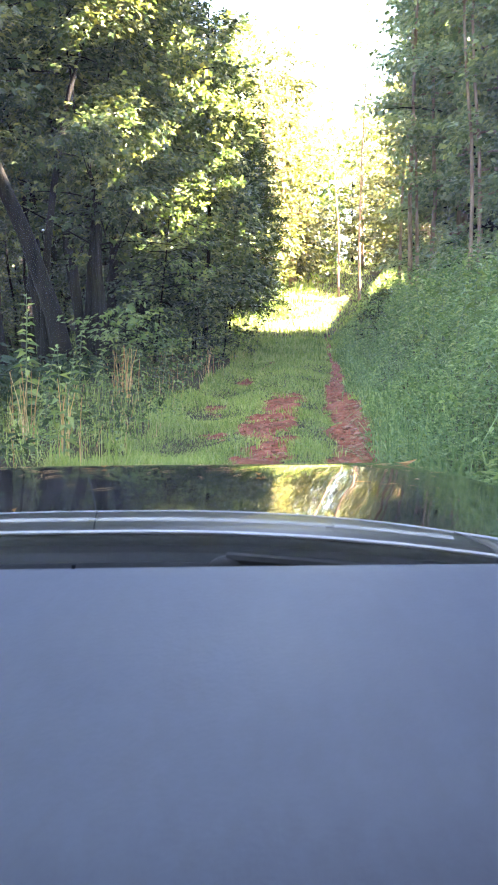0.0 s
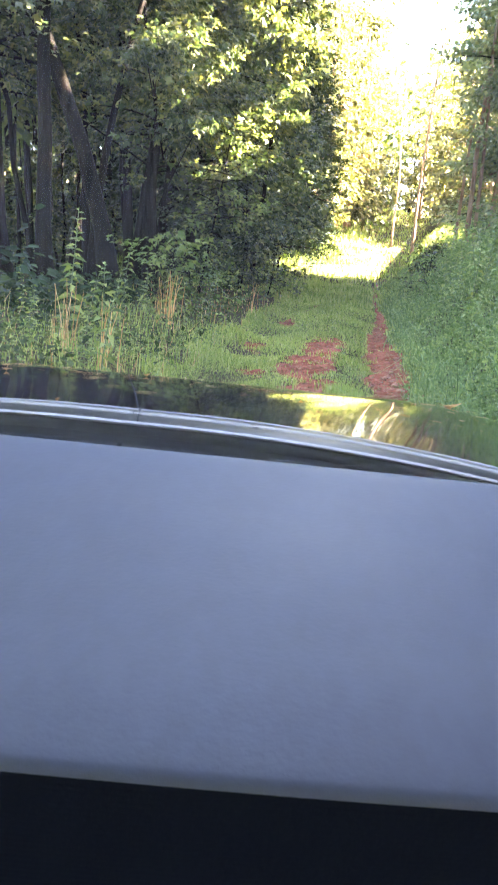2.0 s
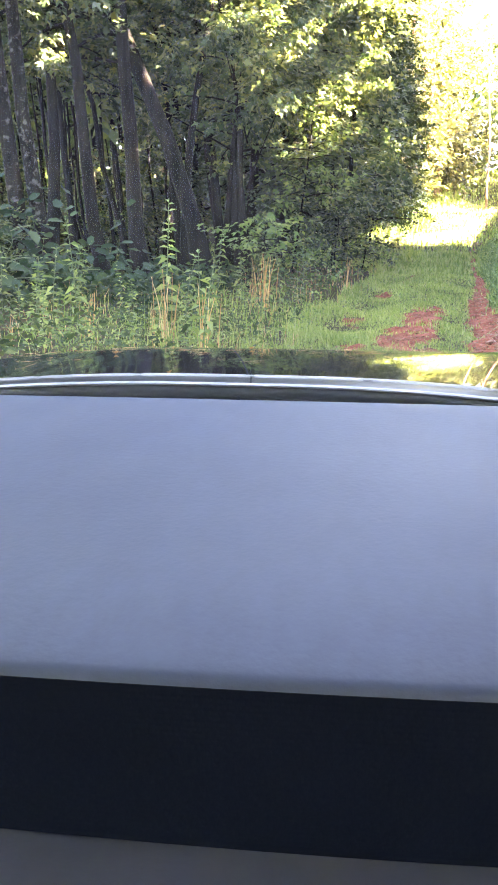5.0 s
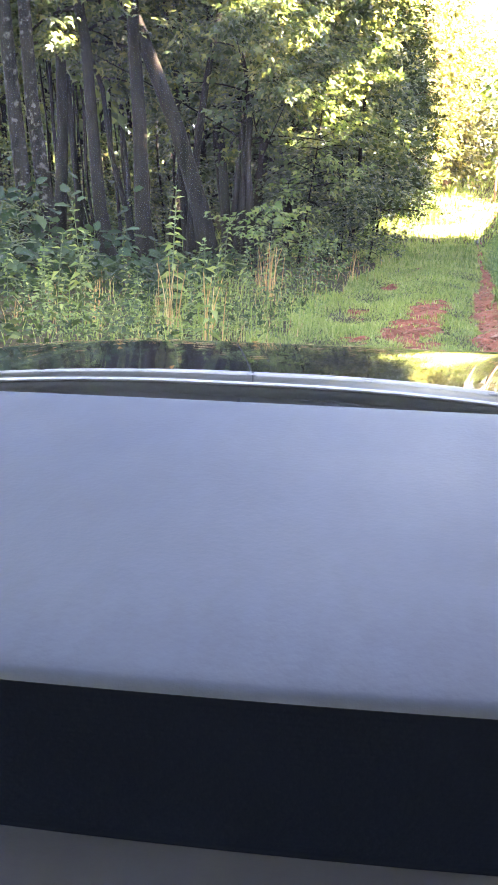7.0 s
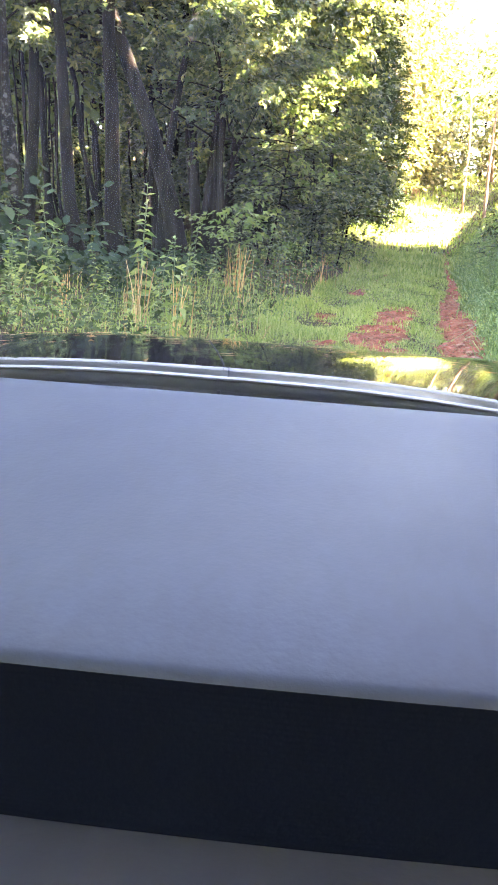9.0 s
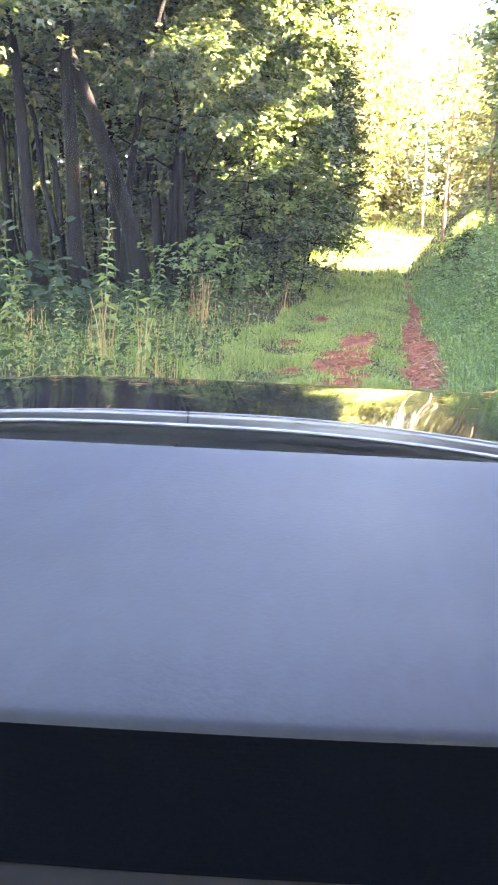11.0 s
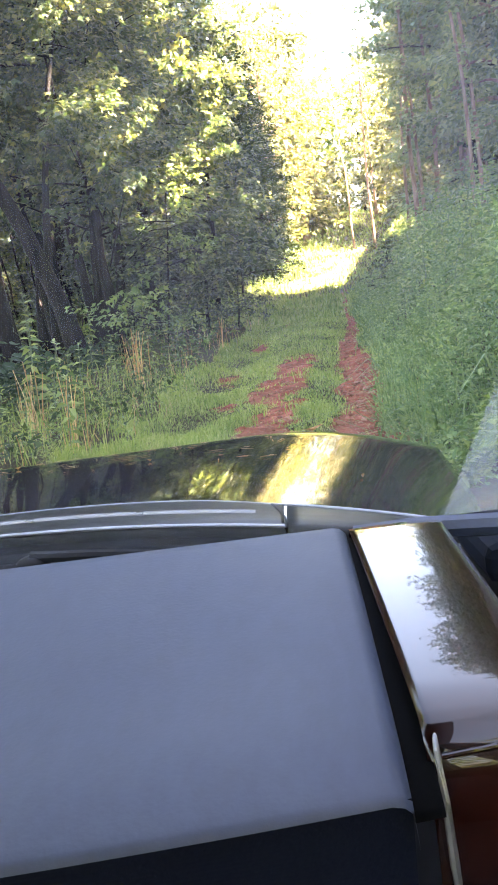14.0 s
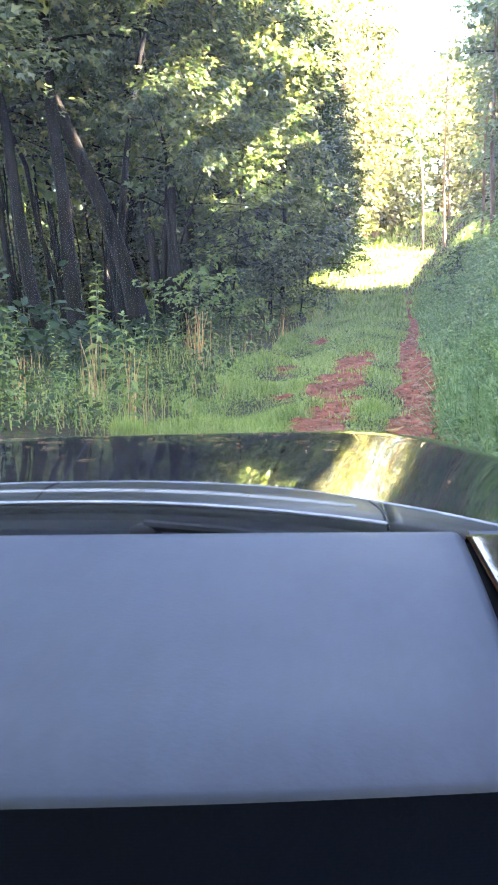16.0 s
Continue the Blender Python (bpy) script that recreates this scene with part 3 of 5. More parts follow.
for k in range(15):
    y = float(rng.uniform(15, 30))
    spots.append((int(rng.integers(2)), float(trail_x(y)) - 3.0 - 0.2 * (y - 15) - float(rng.uniform(0, 8)), y + 4, float(rng.uniform(0, 360)), float(rng.uniform(0.5, 1.1))))
grow(shrubs, spots, "shrubs at the wood's edge")

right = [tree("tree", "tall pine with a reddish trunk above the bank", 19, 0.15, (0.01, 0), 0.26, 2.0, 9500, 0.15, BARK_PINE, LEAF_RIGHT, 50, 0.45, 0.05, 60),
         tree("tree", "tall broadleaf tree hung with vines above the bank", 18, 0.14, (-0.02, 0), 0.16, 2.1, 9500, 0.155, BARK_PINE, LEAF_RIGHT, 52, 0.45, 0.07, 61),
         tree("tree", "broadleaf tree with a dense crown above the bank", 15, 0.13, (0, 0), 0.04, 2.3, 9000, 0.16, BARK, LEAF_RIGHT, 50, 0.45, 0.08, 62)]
BACK = [(0, 6.0, 22.0), (1, 6.4, 24.6), (0, 6.4, 26.5), (1, 6.9, 29), (2, 7.2, 20.0), (0, 6.5, 18.2), (1, 8.0, 16.0), (2, 7.6, 13.6), (0, 8.8, 12.0), (1, 6.0, 20.4), (1, 7.4, 22.8), (2, 8.6, 25.5), (1, 8.4, 18.5), (2, 9.5, 21), (1, 8.6, 28), (1, 6.8, 27.6), (2, 7.0, 26.0), (1, 6.9, 21.4), (2, 7.8, 24.2), (2, 6.5, 23.6), (2, 7.0, 28.2), (1, 6.3, 25.4), (2, 6.6, 21.2), (2, 7.4, 30.0), (2, 8.8, 23.0)]
spots = [(k, x, y, 77 * i % 360, 0.95 + 0.05 * (i % 4)) for i, (k, x, y) in enumerate(BACK)]
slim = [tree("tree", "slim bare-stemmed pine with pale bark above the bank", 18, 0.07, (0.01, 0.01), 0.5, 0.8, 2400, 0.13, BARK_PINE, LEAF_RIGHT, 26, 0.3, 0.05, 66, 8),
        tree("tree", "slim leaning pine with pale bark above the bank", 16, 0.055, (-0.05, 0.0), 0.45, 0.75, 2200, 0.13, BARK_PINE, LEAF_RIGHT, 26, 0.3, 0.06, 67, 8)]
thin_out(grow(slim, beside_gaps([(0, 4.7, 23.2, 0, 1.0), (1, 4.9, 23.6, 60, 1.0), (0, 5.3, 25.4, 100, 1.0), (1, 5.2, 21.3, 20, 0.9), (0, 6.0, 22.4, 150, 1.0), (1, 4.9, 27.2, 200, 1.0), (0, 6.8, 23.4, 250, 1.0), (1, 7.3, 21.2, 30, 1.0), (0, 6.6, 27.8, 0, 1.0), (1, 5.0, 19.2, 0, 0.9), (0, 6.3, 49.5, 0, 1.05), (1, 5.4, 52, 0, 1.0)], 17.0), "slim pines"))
# dense trees out of view, added to keep the sun off car and trail
screen = tree("tree", "dense unseen tree that shades the trail", 17, 0.14, (0, 0), 0.06, 2.9, 1700, 0.52, BARK, LEAF_PINE, 26, 0.3, 0.06, 64, 6)
beside = [(0, *p) for p in ((8.5, 3.5, 0, 1.0), (8.2, 0.5, 50, 1.1), (9.0, 6.5, 90, 1.0), (8.6, 9.2, 120, 1.1), (11, 2.0, 10, 1.05), (11.5, 5.2, 70, 1.15), (11.2, 8.2, 33, 1.05), (14, 4.0, 0, 1.15), (14, 7.0, 0, 1.1), (13.5, 10.5, 0, 1.1), (16, 5.5, 0, 1.15), (16.5, 9.0, 0, 1.2), (17, 2, 80, 1.1), (8.8, -3, 80, 1.1), (12, -2, 80, 1.1))]
for k in range(20):
    beside.append((0, float(rng.uniform(10, 22)), float(rng.uniform(-16, 12)), float(rng.uniform(0, 360)), float(rng.uniform(0.85, 1.15))))
for k in range(34):
    beside.append((0, float(rng.uniform(10.5, 20)), float(rng.uniform(11, 28.5)), float(rng.uniform(0, 360)), float(rng.uniform(0.95, 1.25))))
for k in range(46):
    beside.append((0, 13.5 + 13 * float(rng.random()), float(rng.uniform(9, 28.5)), float(rng.uniform(0, 360)), float(rng.uniform(1.25, 1.55))))
woods(screen, beside_gaps(beside, 17.0), "woods_beside", "unseen woods added beside the trail to hold back the sun")
thin_out(grow(right, beside_gaps(spots), "trees above the bank"))

# hidden row of pines, added to shade the conifers across the trail
high = [tree("tree", "unseen tall bare-trunked pine, added so its high crown shades the conifers", 20, 0.17, (0, 0), 0.36, 2.9, 2600, 0.42, BARK_PINE, LEAF_PINE, 30, 0.25, 0.05, 65, 6)]
spots = [(0, 9.6 + 1.6 * (k % 3) + 0.15 * k, 31.0 + 1.45 * k, 77 * k % 360, 0.92 + 0.05 * (k % 4)) for k in range(13)]
thin_out(grow(high, spots, "high pines"))
far = [tree("tree", "sunlit tree where the trail bends away", 16, 0.16, (0, 0), 0.04, 3.0, 2100, 0.44, BARK, LEAF_FAR, 28, 0.4, 0.08, 70, 6),
       tree("tree", "tall slim sunlit tree where the trail bends away", 20, 0.18, (0, 0), 0.05, 2.6, 2100, 0.44, BARK_PINE, LEAF_FAR, 28, 0.55, 0.05, 71, 6)]
spots = []
for k in range(40):
    y = float(rng.uniform(53, 82))
    x = float(rng.uniform(-12, 24))
    if abs(x - float(trail_x(min(y, 68)))) < 2.6 and y < 68:
        x -= 6
    spots.append((int(rng.integers(2)), x, y, float(rng.uniform(0, 360)), float(rng.uniform(0.62, 0.86))))
for x, y, tall in ((0.8, 52, 0.7), (2.2, 56, 0.68), (0.2, 58, 0.8), (3.2, 60, 0.66), (1.5, 64, 0.8), (4.4, 66, 0.68), (-0.6, 48, 0.7), (9.6, 74, 0.7), (11, 72, 0.72)):
    spots.append((1, x, y, 61 * x % 360, tall))
grow(far, spots, "trees at the bend")

def bough(ob, place, r, g):
    """A leafy bough that reaches from a tree's stem out to a place, as a part of that tree."""
    back = ob.matrix_basis.inverted()
    tip = np.array(back @ Vector(place))
    stem = np.array([0.0, 0.0, max(0.6, tip[2] - 0.5 - 0.25 * math.hypot(tip[0], tip[1]))])
    t = np.linspace(0, 1, 6)[:, None]
    line = stem + (tip - stem) * t + np.array([0, 0, 0.25]) * (t - t * t)
    n = int(110 + 900 * r * r)
    heart = tip + g.normal(0, 1, (5, 3)) * [0.62 * r, 0.62 * r, 0.62 * r]      # a few sprays with air between them
    pick = heart[g.integers(0, 5, n)]
    c = pick + g.normal(0, 1, (n, 3)) * [0.36 * r + 0.03, 0.36 * r + 0.03, 0.14 * r + 0.02]
    c[:, 2] -= 0.7 * np.linalg.norm((c - pick)[:, :2], axis=1) ** 1.3
    way = unit((c - pick) * [1, 1, 0.3] + g.normal(0, 0.12, (n, 3)) + [0, 0, -0.1])
    size = 0.15 * g.uniform(0.7, 1.3, n)
    v, f = lobed(c, way, unit(np.array([0.55, -0.3, 0.9]) + g.normal(0, 0.33, (n, 3))), size, size * g.uniform(0.6, 0.85, n))
    limb = link_mesh("bough", raw_mesh("bough", *tube(line, 0.022 * (1 - 0.8 * t[:, 0]), 4), True), BARK, ob)
    link_mesh("bough_leaves", raw_mesh("bough_leaves", v, f), LEAF_OAK, limb)


g = np.random.default_rng(88)
for a, b, c, r in LIT[:25]:
    near = min(edge_trees, key=lambda o: (o.matrix_basis.translation.x - a) ** 2 + (o.matrix_basis.translation.y - b - 0.6) ** 2)
    bough(near, (a, b, c), r + 0.05, g)

# woods that close the place on every other side
g = np.random.default_rng(90)
n = 42000
a = g.uniform(0, 2 * np.pi, n)
r = g.uniform(46, 80, n)
c = np.stack([r * np.cos(a), r * np.sin(a) + 8, np.zeros(n)], 1)
c[:16000] = np.stack([g.uniform(-50, -24, 16000), g.uniform(20, 75, 16000), np.zeros(16000)], 1)
thin = np.arange(n) % 5 < 4
c[16000:22000] = np.stack([g.uniform(-30, 40, 6000), g.uniform(92, 105, 6000), np.zeros(6000)], 1)
keep = (thin | (np.arange(n) >= 16000)) & ~((c[:, 0] > -13) & (c[:, 0] < 26) & (c[:, 1] > 20) & (c[:, 1] < 91))
c = c[keep]
c[:, 2] = ground_z(c[:, 0], c[:, 1]) + g.uniform(0, 15, len(c))
v, f = leaves(c, g.normal(0, 1, (len(c), 3)), unit(g.normal(0, 0.6, (len(c), 3)) + [0, 0, 1]), g.uniform(0.7, 1.5, len(c)), g.uniform(0.5, 1.1, len(c)))
tagged(link_mesh("far_woods", raw_mesh("far_woods", v, f), LEAF_INNER), "far green woods closing the view all round", "woods", kind="stuff")

# thicket under the trees at the bend
g = np.random.default_rng(93)
c = np.stack([g.uniform(-12, 24, 14000), g.uniform(58, 92, 14000), np.zeros(14000)], 1)
c = c[np.abs(c[:, 0] - trail_x(np.minimum(c[:, 1], 66))) > 1.8]
c[:, 2] = ground_z(c[:, 0], c[:, 1]) + g.uniform(0, 1, len(c)) ** 1.4 * 5
v, f = leaves(c, g.normal(0, 1, (len(c), 3)), unit(g.normal(0, 0.6, (len(c), 3)) + [0, 0, 1]), g.uniform(0.3, 0.7, len(c)), g.uniform(0.2, 0.45, len(c)))
tagged(link_mesh("thicket", raw_mesh("thicket", v, f), LEAF_FAR), "sunlit thicket below the trees at the bend", "thicket", kind="stuff")

# leafy twilight deep in the wood, its leaves lightened in place of filtered light
g = np.random.default_rng(95)
c = np.stack([g.uniform(-34, -6, 15000), g.uniform(27, 50, 15000), np.zeros(15000)], 1)
c = c[c[:, 0] < -7.5 + 0.12 * (c[:, 1] - 27)]
c[:, 2] = ground_z(c[:, 0], c[:, 1]) + g.uniform(0, 1, len(c)) * 7.5
v, f = leaves(c, g.normal(0, 1, (len(c), 3)), unit(g.normal(0, 0.6, (len(c), 3)) + [0, 0, 1]), g.uniform(0.25, 0.6, len(c)), g.uniform(0.15, 0.4, len(c)))
tagged(link_mesh("wood_thicket", raw_mesh("wood_thicket", v, f), LEAF_INNER), "dim leafy thicket deep between the trunks", "thicket", kind="stuff")

# ---- undergrowth ----


def scatter(n, x0, x1, y0, y1, g, power=1.0):
    y = y0 + (y1 - y0) * g.random(n) ** power
    return g.uniform(x0, x1, n), y


def blades(x, y, height, width, g, lean=0.35, seg=2):
    """Grass blades of two bent pieces, standing on the ground."""
    n = len(x)
    b = np.stack([x, y, ground_z(x, y) - 0.01], 1)
    a = g.uniform(0, 2 * np.pi, n)
    way = np.stack([np.cos(a), np.sin(a), np.zeros(n)], 1)
    side = np.stack([-np.sin(a), np.cos(a), np.zeros(n)], 1)
    h, w = np.reshape(height, (-1, 1)), np.reshape(width, (-1, 1))
    l = np.abs(g.normal(0, lean, (n, 1)))
    up = np.array([[0, 0, 1.0]])
    m = b + up * h * 0.55 + way * h * l * 0.3
    t = b + up * h * (1 - 0.25 * l) + way * h * l
    v = np.stack([b - side * w * 0.5, b + side * w * 0.5, m + side * w * 0.4, m - side * w * 0.4, t], 1).reshape(-1, 3)
    i = np.arange(n)[:, None] * 5
    f = np.concatenate([i + [0, 1, 2], i + [0, 2, 3], i + [3, 2, 4]], 1).reshape(-1, 3)
    return v, f


g = np.random.default_rng(11)
# grass on the trail and its left shoulder
x, y = scatter(205000, -4.2, 3.4, 6.6, 30, g, 2.0)
u = x - trail_x(y) 
x = x + np.where(y > 18, trail_x(y) - trail_x(18.0), 0)
u = x - trail_x(y)
keep = (g.random(len(x)) > bare_amount(x, y) * 1.9 - 0.3) & (u < bank_foot(y) + 0.3 * g.random(len(x))) & ((u > -1.15 - 0.6 * vnoise(x, y, 1.5, 30)) | (g.random(len(x)) < 0.006))
x, y, u = x[keep], y[keep], u[keep]
tall = 0.07 + 0.2 * smooth01((-u - 1.0) / 1.2) + 0.05 * smooth01((u - 1.0) / 0.5) + 0.03 * np.sin(3 * x) * np.sin(2.3 * y)
hgt = tall * g.uniform(0.5, 1.5, len(x)) * (0.5 + vnoise(x, y, 1.2, 9))
tagged(link_mesh("grass", raw_mesh("grass", *blades(x, y, hgt, 0.0035 + 0.0005 * y, g, 0.85)), GRASS), "fresh green grass on the trail and its shoulders", "grass", kind="stuff")
x, y = scatter(28000, -7, 6, 22, 82, g, 1.5)
x = x + trail_x(y)
hgt = (0.16 + 0.2 * smooth01((np.abs(x - trail_x(y)) - 1.2) / 1.5)) * g.uniform(0.5, 1.5, len(x))
keep = g.random(len(x)) > bare_amount(x, y) * 1.5
tagged(link_mesh("far_grass", raw_mesh("far_grass", *blades(x[keep], y[keep], hgt[keep], np.full(int(keep.sum()), 0.038), g, 0.45)), GRASS), "long grass along the sunlit part of the trail", "grass", kind="stuff")
x, y = scatter(600, -4.5, 0.5, 6.5, 22, g)
keep = x - trail_x(y) < -1.2
x, y = x[keep], y[keep]
tagged(link_mesh("dry_grass", raw_mesh("dry_grass", *blades(x, y, g.uniform(0.15, 0.5, len(x)), np.full(len(x), 0.007), g, 0.6)), STRAW), "thin dry grass among the weeds", "grass", kind="stuff")


def low_leaves(x, y, lo, hi, size, g, name, label, material, wide=0.5):
    z = ground_z(x, y)
    b = np.stack([x, y, z + g.uniform(0, 1, len(x)) ** 0.7 * (hi - lo) + lo], 1)
    w = g.normal(0, 1, (len(x), 3)) * [1, 1, 0.45]
    up = unit(np.array([0, 0, 1.0]) + g.normal(0, 0.5, (len(x), 3)))
    s = size * g.uniform(0.5, 1.4, len(x))
    if material is LEAF_BROAD:
        v, f = lobed(b, w, up, s, s * wide * g.uniform(0.8, 1.3, len(x)), OVAL)
    else:
        v, f = leaves(b, w, up, s, s * wide * g.uniform(0.7, 1.3, len(x)))
    return tagged(link_mesh(name, raw_mesh(name, v, f), material), label, "undergrowth", kind="stuff")


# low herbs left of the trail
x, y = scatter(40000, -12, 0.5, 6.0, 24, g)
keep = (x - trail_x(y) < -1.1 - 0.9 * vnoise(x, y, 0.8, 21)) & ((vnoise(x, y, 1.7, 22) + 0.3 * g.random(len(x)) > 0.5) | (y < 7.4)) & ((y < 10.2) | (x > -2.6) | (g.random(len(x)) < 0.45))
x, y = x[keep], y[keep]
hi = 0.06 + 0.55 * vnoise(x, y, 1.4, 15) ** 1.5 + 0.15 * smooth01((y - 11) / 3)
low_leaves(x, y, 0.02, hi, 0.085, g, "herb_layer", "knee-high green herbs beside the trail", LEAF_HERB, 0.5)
# seedlings and low weeds along the left shoulder
x, y = scatter(9000, -3.6, 0.2, 6.6, 13.5, g, 1.3)
u = x - trail_x(y)
keep = (u < -1.0 - 0.5 * vnoise(x, y, 1.5, 33)) & (u > -3.2) & (vnoise(x, y, 2.2, 34) + 0.4 * g.random(len(x)) > 0.5)
x, y = x[keep], y[keep]
low_leaves(x, y, 0.03, 0.08 + 0.36 * vnoise(x, y, 2.0, 35), 0.05, g, "low_weeds", "small fresh weeds and seedlings on the shoulder", LEAF_WEED, 0.4)
x, y = scatter(1300, -3.6, 0.2, 6.8, 13, g, 1.2)
u = x - trail_x(y)
keep = (u < -1.1) & (u > -2.9)
x, y = x[keep], y[keep]
tagged(link_mesh("long_grass", raw_mesh("long_grass", *blades(x, y, g.uniform(0.2, 0.6, len(x)), g.uniform(0.005, 0.01, len(x)), g, 0.7)), GRASS), "long bent grass between the weeds", "grass", kind="stuff")
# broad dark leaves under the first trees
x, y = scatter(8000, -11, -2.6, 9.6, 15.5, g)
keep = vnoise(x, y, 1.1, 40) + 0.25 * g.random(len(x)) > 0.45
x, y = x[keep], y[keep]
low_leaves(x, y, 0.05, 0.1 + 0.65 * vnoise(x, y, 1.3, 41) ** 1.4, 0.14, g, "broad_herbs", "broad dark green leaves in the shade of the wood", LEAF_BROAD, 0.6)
# bank to the right
x, y = scatter(190000, 0.8, 9.0, 4.5, 34, g, 1.7)
x = x + trail_x(y) - trail_x(8.0)
u = x - trail_x(y)
keep = u > bank_foot(y) + 0.02 + 0.5 * (vnoise(x, y, 0.9, 51) - 0.5) + 0.2 * (g.random(len(x)) - 0.5)
x, y, u = x[keep], y[keep], u[keep]
hi = 0.2 + 0.75 * smooth01((u - bank_foot(y) - 0.05) / 1.3) * (0.25 + 1.7 * vnoise(x, y, 1.3, 12) ** 1.5)
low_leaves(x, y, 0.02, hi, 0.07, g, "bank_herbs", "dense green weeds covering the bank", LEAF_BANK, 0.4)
x, y = scatter(15000, 0.9, 6.0, 5.5, 22, g, 1.5)
x = x + trail_x(y) - trail_x(8.0)
keep = x - trail_x(y) > bank_foot(y) - 0.05 + 0.5 * (vnoise(x, y, 0.9, 51) - 0.5)
x, y = x[keep], y[keep]
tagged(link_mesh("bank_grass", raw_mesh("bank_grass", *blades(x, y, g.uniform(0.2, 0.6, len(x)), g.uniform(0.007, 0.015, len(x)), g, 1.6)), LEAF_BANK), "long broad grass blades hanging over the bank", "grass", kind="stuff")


def weed(name, label, height, n, size, seed, cut=False):
    """A tall weed: a stem with pointed leaves, smaller towards the top."""
    g = np.random.default_rng(seed)
    root = tagged(new(name), label, "weed", "tall weeds")
    s = np.linspace(0, 1, 7)
    dx, dy = g.normal(0, 0.06, 2) * height
    line = np.stack([dx * s ** 2, dy * s ** 2, height * s - 0.03], 1)
    v, f = tube(line, 0.0055 * (1 - 0.7 * s) + 0.0015, 5)
    link_mesh("stem", raw_mesh("stem", v, f, True), STEM, root)
    t = np.repeat((np.arange(n // 2) + 0.5) / (n // 2), 2) ** 0.8 * 0.9 + 0.1 + g.normal(0, 0.008, n)
    b = np.stack([np.interp(t, s, line[:, k]) for k in range(3)], 1)
    a = (np.arange(n) // 2) * 1.57 + (np.arange(n) % 2) * 3.14 + g.normal(0, 0.3, n)
    w = np.stack([np.cos(a), np.sin(a), 0.05 + 0.7 * t ** 4 + g.normal(0, 0.2, n)], 1)
    z = size * (1.1 - 0.7 * t) * g.uniform(0.7, 1.2, n)
    if cut:
        v, f = lobed(b + w * z[:, None] * 0.4, w, unit(np.array([0, 0, 1.0]) + g.normal(0, 0.3, (n, 3))), z, z * 0.8)
    else:
        v, f = leaves(b, w, unit(np.array([0, 0, 1.0]) + g.normal(0, 0.2, (n, 3))), z, z * 0.42, droop=0.4)
    link_mesh("foliage", raw_mesh("foliage", v, f), LEAF_WEED, root)
    return root


weeds = [weed("weed", "tall green weed with narrow pointed leaves", 1.5, 24, 0.23, 101), weed("weed", "tall green weed with narrow pointed leaves", 1.25, 20, 0.22, 102), weed("weed", "leafy weed with a bent stem", 1.0, 18, 0.2, 103),
         weed("weed", "weed with deeply cut leaves", 0.75, 26, 0.13, 104, True)]
spots = [(0, -3.15, 8.37, 0, 0.86), (0, -2.48, 9.5, 40, 1.0), (2, -1.57, 7.11, 80, 0.98), (0, -2.6, 9.9, 200, 0.9), (1, -2.07, 10.0, 10, 0.7), (2, -3.1, 7.6, 60, 0.6), (2, -3.3, 7.8, 150, 0.55), (1, -1.85, 12.88, 10, 0.74), (1, -1.58, 13.0, 100, 0.75), (2, -1.72, 12.6, 10, 0.85),
         (2, -2.2, 8.0, 10, 0.55), (2, -2.9, 7.9, 70, 0.5), (1, -0.6, 19.5, 0, 0.8), (1, -0.3, 21.0, 90, 0.9), (2, 0.1, 23.5, 0, 0.9), (1, 0.3, 25, 40, 0.9), (2, -0.1, 26.5, 40, 1.0),
         (3, -3.7, 8.6, 0, 1.0), (3, -3.5, 8.2, 120, 0.8), (3, -3.9, 9.2, 60, 1.1), (1, -1.78, 8.0, 200, 0.85), (3, -2.7, 8.7, 10, 0.7), (3, -2.05, 8.6, 70, 0.7)]
for k in range(30):
    y = float(rng.uniform(7.4, 15))
    x = float(rng.uniform(-6.5, float(trail_x(y)) - 1.9))
    spots.append((int(rng.integers(4)), x, y, float(rng.uniform(0, 360)), float(rng.uniform(0.35, 1.0))))
for k in range(60):
    y = float(rng.uniform(7, 15))
    spots.append((int(rng.integers(3)), float(trail_x(y)) + float(rng.uniform(1.9, 4.2)), y, float(rng.uniform(0, 360)), float(rng.uniform(0.6, 1.0))))
grow(weeds, spots, "tall weeds")


def straw_clump(name, n, height, spread, seed):
    g = np.random.default_rng(seed)
    a = g.uniform(0, 6.28, n)
    r = spread * np.sqrt(g.random(n))
    pieces = []
    for i in range(n):
        h = height * g.uniform(0.45, 1.05)
        b = np.array([r[i] * math.cos(a[i]), r[i] * math.sin(a[i]), -0.02])
        s = np.linspace(0, 1, 4)[:, None]
        tilt = g.normal(0, 0.09, 2)
        line = b + s * [0, 0, h] + s ** 2 * [tilt[0] * h, tilt[1] * h, 0]
        pieces.append(tube(line, 0.0055 * (1 - 0.6 * s[:, 0]), 4))
    v, f = merged(pieces)
    return tagged(link_mesh(name, raw_mesh(name, v, f), STRAW), "clump of dry straw-coloured grass stalks among the weeds", "dry grass", "straw clumps")


clumps = [straw_clump("straw_clump", 16, 0.88, 0.13, 5), straw_clump("straw_clump", 9, 0.75, 0.1, 6)]
grow(clumps, [(0, -2.22, 8.29, 0, 0.9), (1, -1.62, 7.6, 0, 1.0), (1, -1.7, 12.5, 0, 1.1), (0, -1.9, 12.9, 60, 0.9), (1, -3.0, 8.3, 100, 0.7), (1, -0.75, 17.0, 30, 0.9)], "straw clumps")

